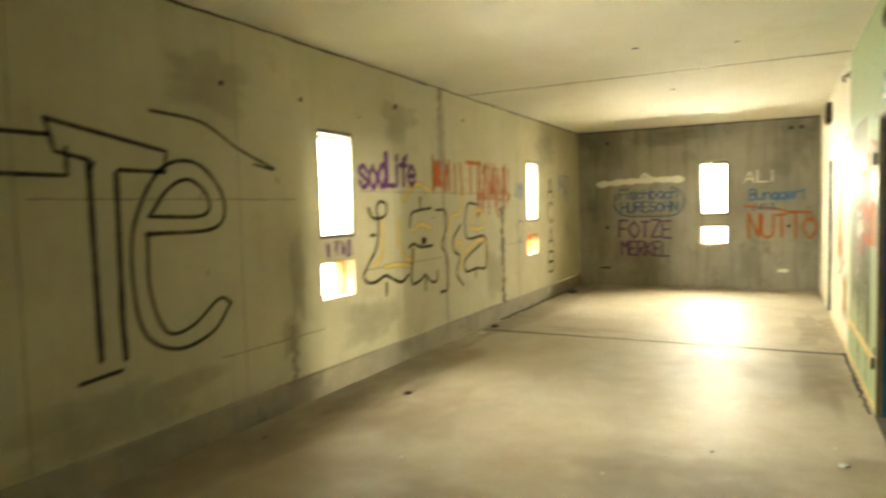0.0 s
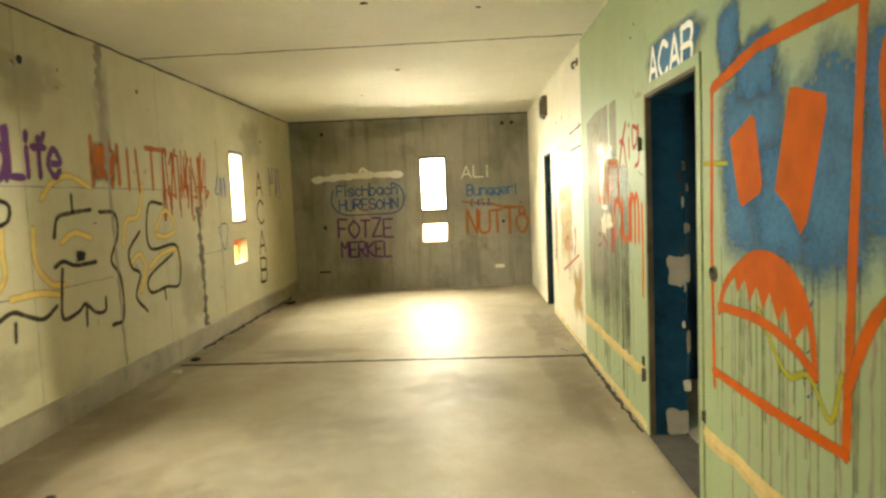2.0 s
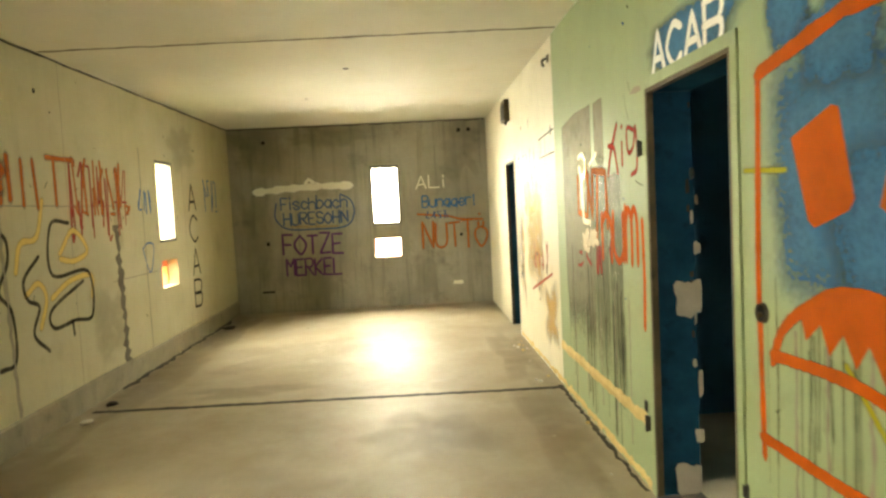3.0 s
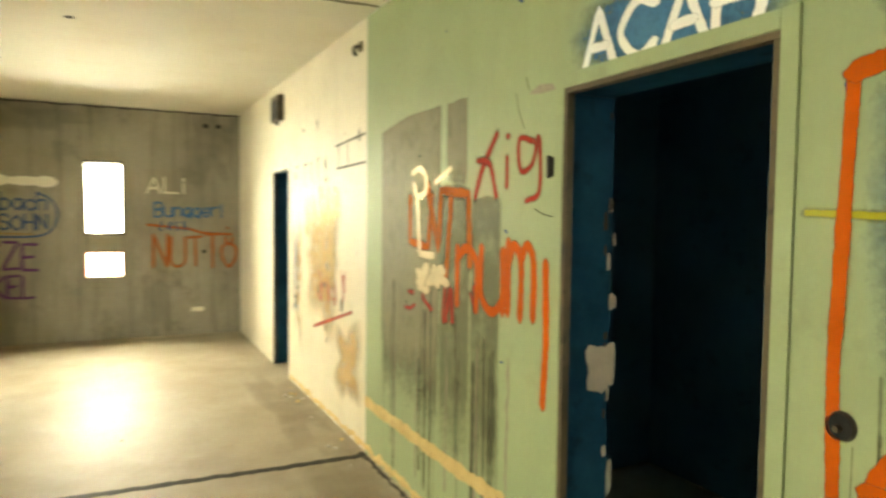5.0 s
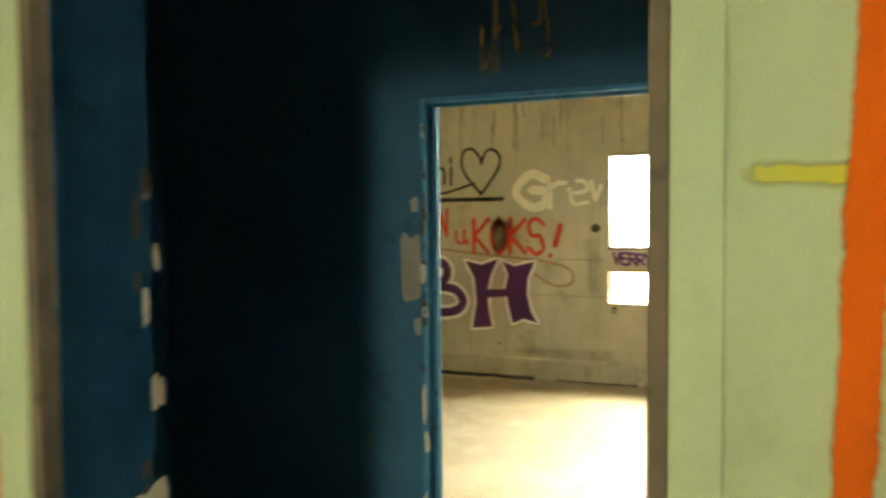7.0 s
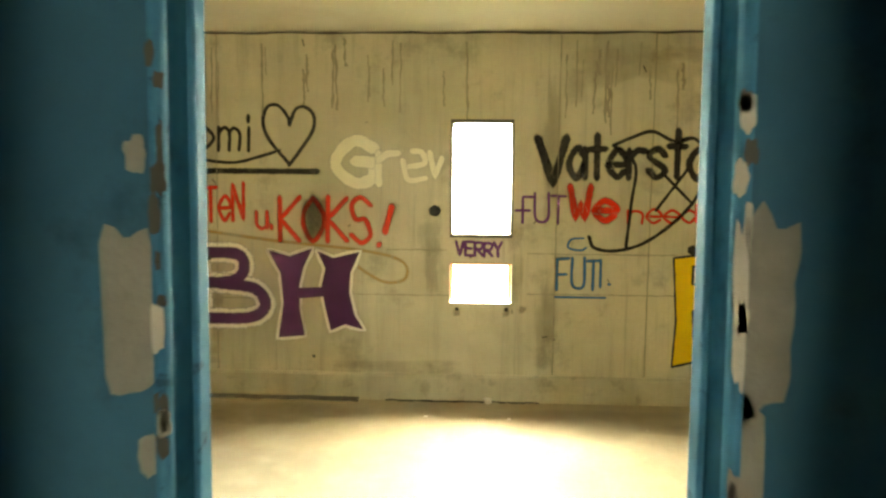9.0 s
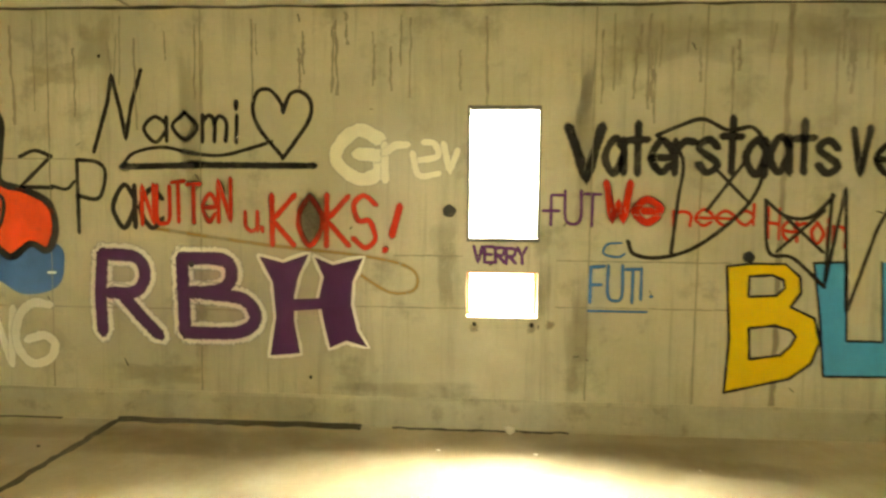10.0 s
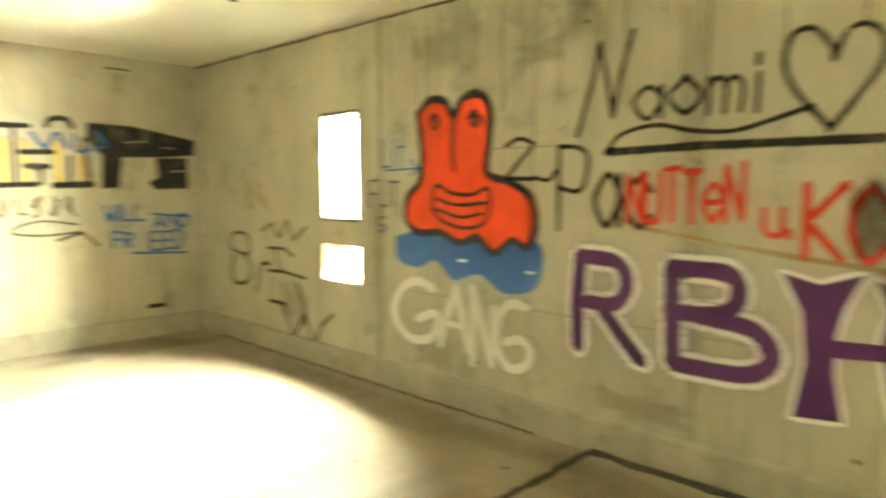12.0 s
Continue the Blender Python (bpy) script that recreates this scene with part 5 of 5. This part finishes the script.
Can("W", 0.0045).line([(5.0, 1.47), (5.09, 1.38), (5.27, 1.4), (5.3, 1.5), (5.19, 1.53), (5.13, 1.46), (5.16, 1.36), (5.12, 1.13), (4.99, 0.99), (4.9, 0.89), (4.95, 0.82), (5.09, 0.81), (5.25, 0.85), (5.37, 0.81), (5.54, 0.76), (5.69, 0.82)], 0.042, True).line([(5.03, 1.23), (5.1, 1.23)], 0.042, True).line([(5.27, 0.78), (5.26, 0.67)], 0.042, True).line([(5.72, 1.28), (5.77, 1.41), (5.92, 1.44), (6.18, 1.46)], 0.042, True).line([(5.95, 1.57), (5.95, 1.45)], 0.042, True).line([(5.7, 1.08), (5.8, 1.11), (5.94, 1.07), (6.2, 1.07)], 0.042, True).line([(5.78, 1.06), (5.75, 0.88), (5.75, 0.72), (5.93, 0.74), (6.02, 0.78), (6.14, 0.7), (6.27, 0.69), (6.29, 0.79)], 0.042, True).line([(6.03, 0.75), (6.02, 0.62)], 0.042, True).line([(6.29, 1.44), (6.51, 1.42), (6.53, 1.25), (6.41, 1.06), (6.53, 0.91), (6.53, 0.59), (6.36, 0.56)], 0.042, True).line([(6.89, 1.26), (6.69, 1.11), (6.72, 0.97), (6.85, 0.9), (6.76, 0.72), (6.93, 0.57)], 0.042, True).line([(7.34, 1.49), (7.08, 1.48), (7.05, 1.11), (7.58, 1.09), (7.6, 0.73), (7.32, 0.73), (7.02, 0.72), (7.01, 0.86), (7.49, 1.02)], 0.042, True).line([(7.28, 0.72), (7.29, 0.62)], 0.042, True).done(BLACK_THIN, "black sprayed looping letter outlines")
Can("W", 0.005).cloud(6.01, 1.13, 0.06, 0.04, 2).done(BLACK, "black sprayed eye")
for z, ch in ((1.58, "A"), (1.20, "C"), (0.80, "A"), (0.42, "B")):
    scrawl("W", ch, (10.12, z, 10.38, z + 0.30), 0.036, BLACK, "black sprayed capital letter of a column")
Can("W").scribble(8.66, 1.55, 9.02, 1.78, 0.03, 3, 13).done(BLUE_INK, "small blue sprayed word")
Can("W").scribble(10.7, 1.55, 11.3, 1.95, 0.035, 4, 14).done(BLUE_INK, "blue sprayed letters near the corner")
Can("W").line([(8.7, 1.2), (8.85, 0.95), (8.98, 1.2), (8.84, 1.25), (8.7, 1.2)], 0.02, True).done(BLUE_INK, "small blue heart outline")

# hall, green wall
Can("G", 0.003).cloud(4.70, 2.10, 0.50, 0.14, 6, 0.2).done(BLUE_MIST, "light blue sprayed ground of letters")
scrawl("G", "ACAB", (5.08, 2.01, 4.40, 2.18), 0.035, WHITE, "white sprayed capitals over the doorway", 0.02, 2, 0.0045)
Can("G", 0.003).cloud(3.80, 1.50, 0.36, 0.40, 1, 0.2).cloud(3.55, 1.38, 0.30, 0.26, 4, 0.25).cloud(4.0, 2.0, 0.14, 0.16, 5, 0.3).cloud(3.28, 1.5, 0.24, 0.38, 3, 0.25).cloud(3.78, 1.86, 0.2, 0.14, 2, 0.3).cloud(2.95, 1.55, 0.22, 0.4, 7, 0.3).done(BLUE_MIST, "blue sprayed mist areas")
rd = random.Random(77)
for k in range(44):
    y, low = rd.uniform(2.9, 4.14), rd.choice((0.3, 0.45, 0.6, 0.75))
    Can("G", 0.003).line([(y, 1.15 + rd.uniform(-0.15, 0.1)), (y + rd.uniform(-0.006, 0.006), (1.1 + low) / 2), (y + rd.uniform(-0.008, 0.008), low + rd.uniform(-0.1, 0.1))], rd.uniform(0.006, 0.022), False, 0.6).done(GREY_DRIP, "", "paint_run")
Can("G", 0.0045).line([(4.17, 0.60), (4.19, 1.2), (4.17, 1.84)], 0.038).line([(4.17, 1.84), (3.75, 1.92), (3.14, 1.92)], 0.055).line([(3.13, 1.92), (3.17, 1.3), (3.20, 0.68)], 0.05).line([(4.18, 0.66), (3.7, 0.66), (3.20, 0.68)], 0.045).done(ORANGE, "orange sprayed frame of a face")
Can("G", 0.0055).fill([(3.99, 1.62), (3.80, 1.69), (3.77, 1.68), (3.71, 1.44), (3.73, 1.41), (3.88, 1.36), (3.91, 1.38)]).fill([(3.52, 1.74), (3.49, 1.74), (3.31, 1.69), (3.30, 1.65), (3.41, 1.32), (3.45, 1.28), (3.52, 1.36), (3.62, 1.42), (3.61, 1.45)]).done(ORANGE, "two orange sprayed slanted eyes")
mouth = Can("G", 0.0055).line([(4.11, 0.93), (4.05, 1.04), (3.92, 1.13), (3.76, 1.19), (3.58, 1.18), (3.44, 1.10), (3.38, 0.98), (3.36, 0.86)], 0.045, True).line([(4.11, 0.95), (3.75, 0.96), (3.50, 0.92), (3.36, 0.86)], 0.045, True)
mouth.fill([(4.02, 1.08), (3.90, 1.15), (3.76, 1.19), (3.58, 1.18), (3.46, 1.11), (3.40, 1.02), (3.50, 0.93), (3.55, 1.04), (3.60, 0.98), (3.66, 1.07), (3.71, 1.0), (3.76, 1.08), (3.82, 1.01), (3.86, 1.09), (3.93, 1.03), (3.95, 1.09)])
mouth.done(ORANGE, "orange sprayed mouth with teeth")
Can("G", 0.0045).line([(3.02, 1.50), (3.04, 1.75), (2.9, 1.9), (2.7, 1.85)], 0.05, True).line([(3.02, 1.50), (2.9, 1.38), (2.7, 1.35)], 0.05, True).line([(2.98, 1.65), (2.7, 1.65)], 0.05).line([(3.2, 0.86), (3.08, 1.08), (2.95, 1.16), (2.7, 1.18)], 0.05, True).done(ORANGE, "orange sprayed curved strokes")
Can("G").word("Doo", 3.02, 0.86, 2.6, 1.06, 0.024).done(YELLOW_GREEN, "thin lime sprayed letters")
Can("G", 0.004).line([(4.27, 1.54), (4.02, 1.53)], 0.03).line([(3.75, 1.0), (3.55, 0.82), (3.40, 0.85), (3.28, 0.75), (3.22, 0.9)], 0.035, True).done(YELLOW_GREEN, "faint lime sprayed strokes")
def bare_area(u0, u1, top, low, seed):
    """A band of bared plaster: a torn upper edge, sharp sides, and a foot that thins out."""
    can = Can("G", 0.003)
    n, rows = 12, []
    for i in range(n + 1):
        u = u0 + (u1 - u0) * i / n
        t = top(i / n) + 0.015 * noise.noise((u * 9, seed, 0))
        f = low + 0.12 * noise.noise((u * 6, seed, 3))
        side = 0.35 if i in (0, n) else 1.0
        rows.append([can.vert(Vector((u + 0.012 * noise.noise((z * 7, seed, u)) * (side < 1), z)), c * side) for z, c in ((t, 0.45), (t - 0.02, 1.0), ((t + f) / 2, 1.0), (f + 0.35 * (t - f), 0.9), (f, 0.0))])
    for r, q in zip(rows, rows[1:]):
        for k in range(4):
            can.bm.faces.new((r[k], q[k], q[k + 1], r[k + 1]))
    return can


bare_area(6.95, 6.17, lambda t: 2.0 + 0.05 * min(1, t * 2), 0.45, 1).done(GREY_WASH, "bared grey plaster with a torn edge", "scrubbed_patch")
bare_area(6.10, 5.90, lambda t: 2.05, 1.62, 2).done(GREY_WASH, "bared grey plaster strip", "scrubbed_patch")
bare_area(6.17, 5.86, lambda t: 1.62, 0.30, 3).done(GREY_FILM, "thin grey wash below letters", "scrubbed_patch")
bare_area(5.85, 5.60, lambda t: 1.60, 0.22, 4).done(GREY_FILM, "thin grey wash below letters", "scrubbed_patch")
rs = random.Random(9)
for k in range(16):
    y, top, low = rs.uniform(5.62, 6.9), rs.uniform(0.75, 1.2), rs.uniform(0.06, 0.4)
    Can("G", 0.004).line([(y, top), (y + rs.uniform(-0.01, 0.01), (top + low) / 2), (y, low)], rs.uniform(0.012, 0.05), False, 0.6).done(GREY_FILM if k % 2 else GREY_DRIP, "", "paint_run")
Can("G", 0.0045).line([(5.82, 1.60), (5.76, 1.72), (5.64, 1.86)], 0.05, True).line([(5.80, 1.76), (5.70, 1.74), (5.64, 1.60)], 0.045, True).line([(5.56, 1.64), (5.56, 1.76)], 0.04).line([(5.56, 1.84), (5.55, 1.84)], 0.04).line([(5.36, 1.80), (5.47, 1.82), (5.46, 1.70), (5.38, 1.72), (5.34, 1.82), (5.33, 1.62), (5.42, 1.58)], 0.035, True).done(RED_DULL, "dull red sprayed slanting word")
Can("G", 0.0045).line([(6.53, 1.62), (6.53, 1.38), (6.30, 1.36), (6.26, 1.62)], 0.07).line([(6.32, 1.68), (6.18, 1.35), (6.16, 1.64), (5.88, 1.62), (5.86, 1.3)], 0.075).line([(6.05, 1.6), (6.1, 1.2)], 0.06).done(ORANGE_FADE, "broad faded orange letters")
Can("G", 0.0055).word("num", 5.98, 1.12, 5.36, 1.52, 0.048).line([(5.28, 1.35), (5.27, 1.05), (5.285, 0.82)], 0.045).done(ORANGE, "orange sprayed word with a long tail")
Can("G", 0.0045).scribble(6.62, 1.02, 5.75, 1.20, 0.045, 4, 15).done(RED_DULL, "smeared dull red letters")
Can("G", 0.005).line([(6.50, 1.74), (6.42, 1.76), (6.34, 1.72), (6.34, 1.64), (6.44, 1.62), (6.48, 1.68)], 0.05, True).line([(6.44, 1.62), (6.42, 1.45), (6.40, 1.32), (6.24, 1.32)], 0.055).line([(6.22, 1.68), (6.06, 1.74)], 0.04).cloud(6.36, 1.20, 0.10, 0.09, 16, 0.7).cloud(6.2, 1.22, 0.12, 0.06, 17, 0.7).done(BRONZE, "shiny pale bronze sprayed letters")

# hall, cream wall
Can("C", 0.003).scribble(8.75, 1.35, 7.75, 1.70, 0.07, 5, 18).scribble(8.55, 1.0, 7.85, 1.4, 0.07, 4, 19).done(GOLD, "golden brown smeared scrawl")
Can("C", 0.004).scribble(8.35, 0.86, 7.6, 1.12, 0.035, 4, 20).line([(8.45, 0.62), (7.5, 0.86)], 0.035).done(RED_DULL, "dull red scrawl with an underline")
Can("C", 0.003).line([(7.88, 2.0), (7.25, 2.03)], 0.02).line([(7.85, 1.84), (7.25, 1.85)], 0.02).line([(7.6, 2.0), (7.6, 1.85)], 0.02).line([(7.8, 2.0), (7.8, 1.85)], 0.02).scribble(8.8, 1.75, 8.0, 1.95, 0.022, 4, 21).done(BLACK_THIN, "thin dark scratched lines")
Can("C", 0.003).scribble(9.2, 0.7, 8.95, 1.4, 0.02, 2, 22).done(BLUE_INK, "thin blue scribble")
Can("L").scribble(4.95, 2.02, 4.68, 2.30, 0.03, 3, 23).done(OCHRE_LINE, "faint ochre scribble above the doorway")

# small marks on the green wall and its door surround
Can("G", 0.003).line([(5.36, 1.55), (5.30, 1.53), (5.22, 1.52)], 0.006, True).line([(5.50, 2.0), (5.48, 1.93), (5.44, 1.86)], 0.006, True).line([(5.43, 2.05), (5.41, 2.0)], 0.006).done(BLACK_THIN, "fine dark crack in the paint", "crack")
Can("G", 0.003).fill([(5.42, 1.985), (5.34, 2.01), (5.26, 2.0), (5.24, 1.975), (5.34, 1.975)]).done(PALE_SMEAR, "paint knocked off beside the frame", "bare_spot")
rg = random.Random(31)
for k in range(26):
    u, z = rg.choice((rg.uniform(5.25, 6.9), rg.uniform(3.3, 4.25))), rg.uniform(0.5, 2.5)
    Can("G", 0.003).line([(u, z), (u + rg.uniform(-0.03, 0.03), z + rg.uniform(-0.02, 0.02))], rg.uniform(0.006, 0.016)).done(BLACK_THIN if k % 3 else NAVY, "", "scuff")
for k in range(30):
    u, z = rg.uniform(7.25, 9.2), rg.uniform(0.25, 2.3)
    Can("C", 0.003).cloud(u, z, rg.uniform(0.01, 0.04), rg.uniform(0.01, 0.05), k, 0.7).done(DAMP if k % 2 else BLACK_THIN, "", "scuff")
for k in range(40):
    u, z = rg.uniform(2.3, 10.8), rg.uniform(0.25, 2.65)
    Can("E", 0.003).line([(u, z), (u + rg.uniform(-0.04, 0.04), z + rg.uniform(-0.05, 0.05))], rg.uniform(0.005, 0.014)).done(BLACK_THIN, "", "pit")
for k in range(30):
    u, z = rg.uniform(2.3, 10.8), rg.uniform(0.25, 2.65)
    Can("W", 0.003).line([(u, z), (u + rg.uniform(-0.04, 0.04), z + rg.uniform(-0.05, 0.05))], rg.uniform(0.006, 0.016)).done(BLACK_THIN, "", "pit")
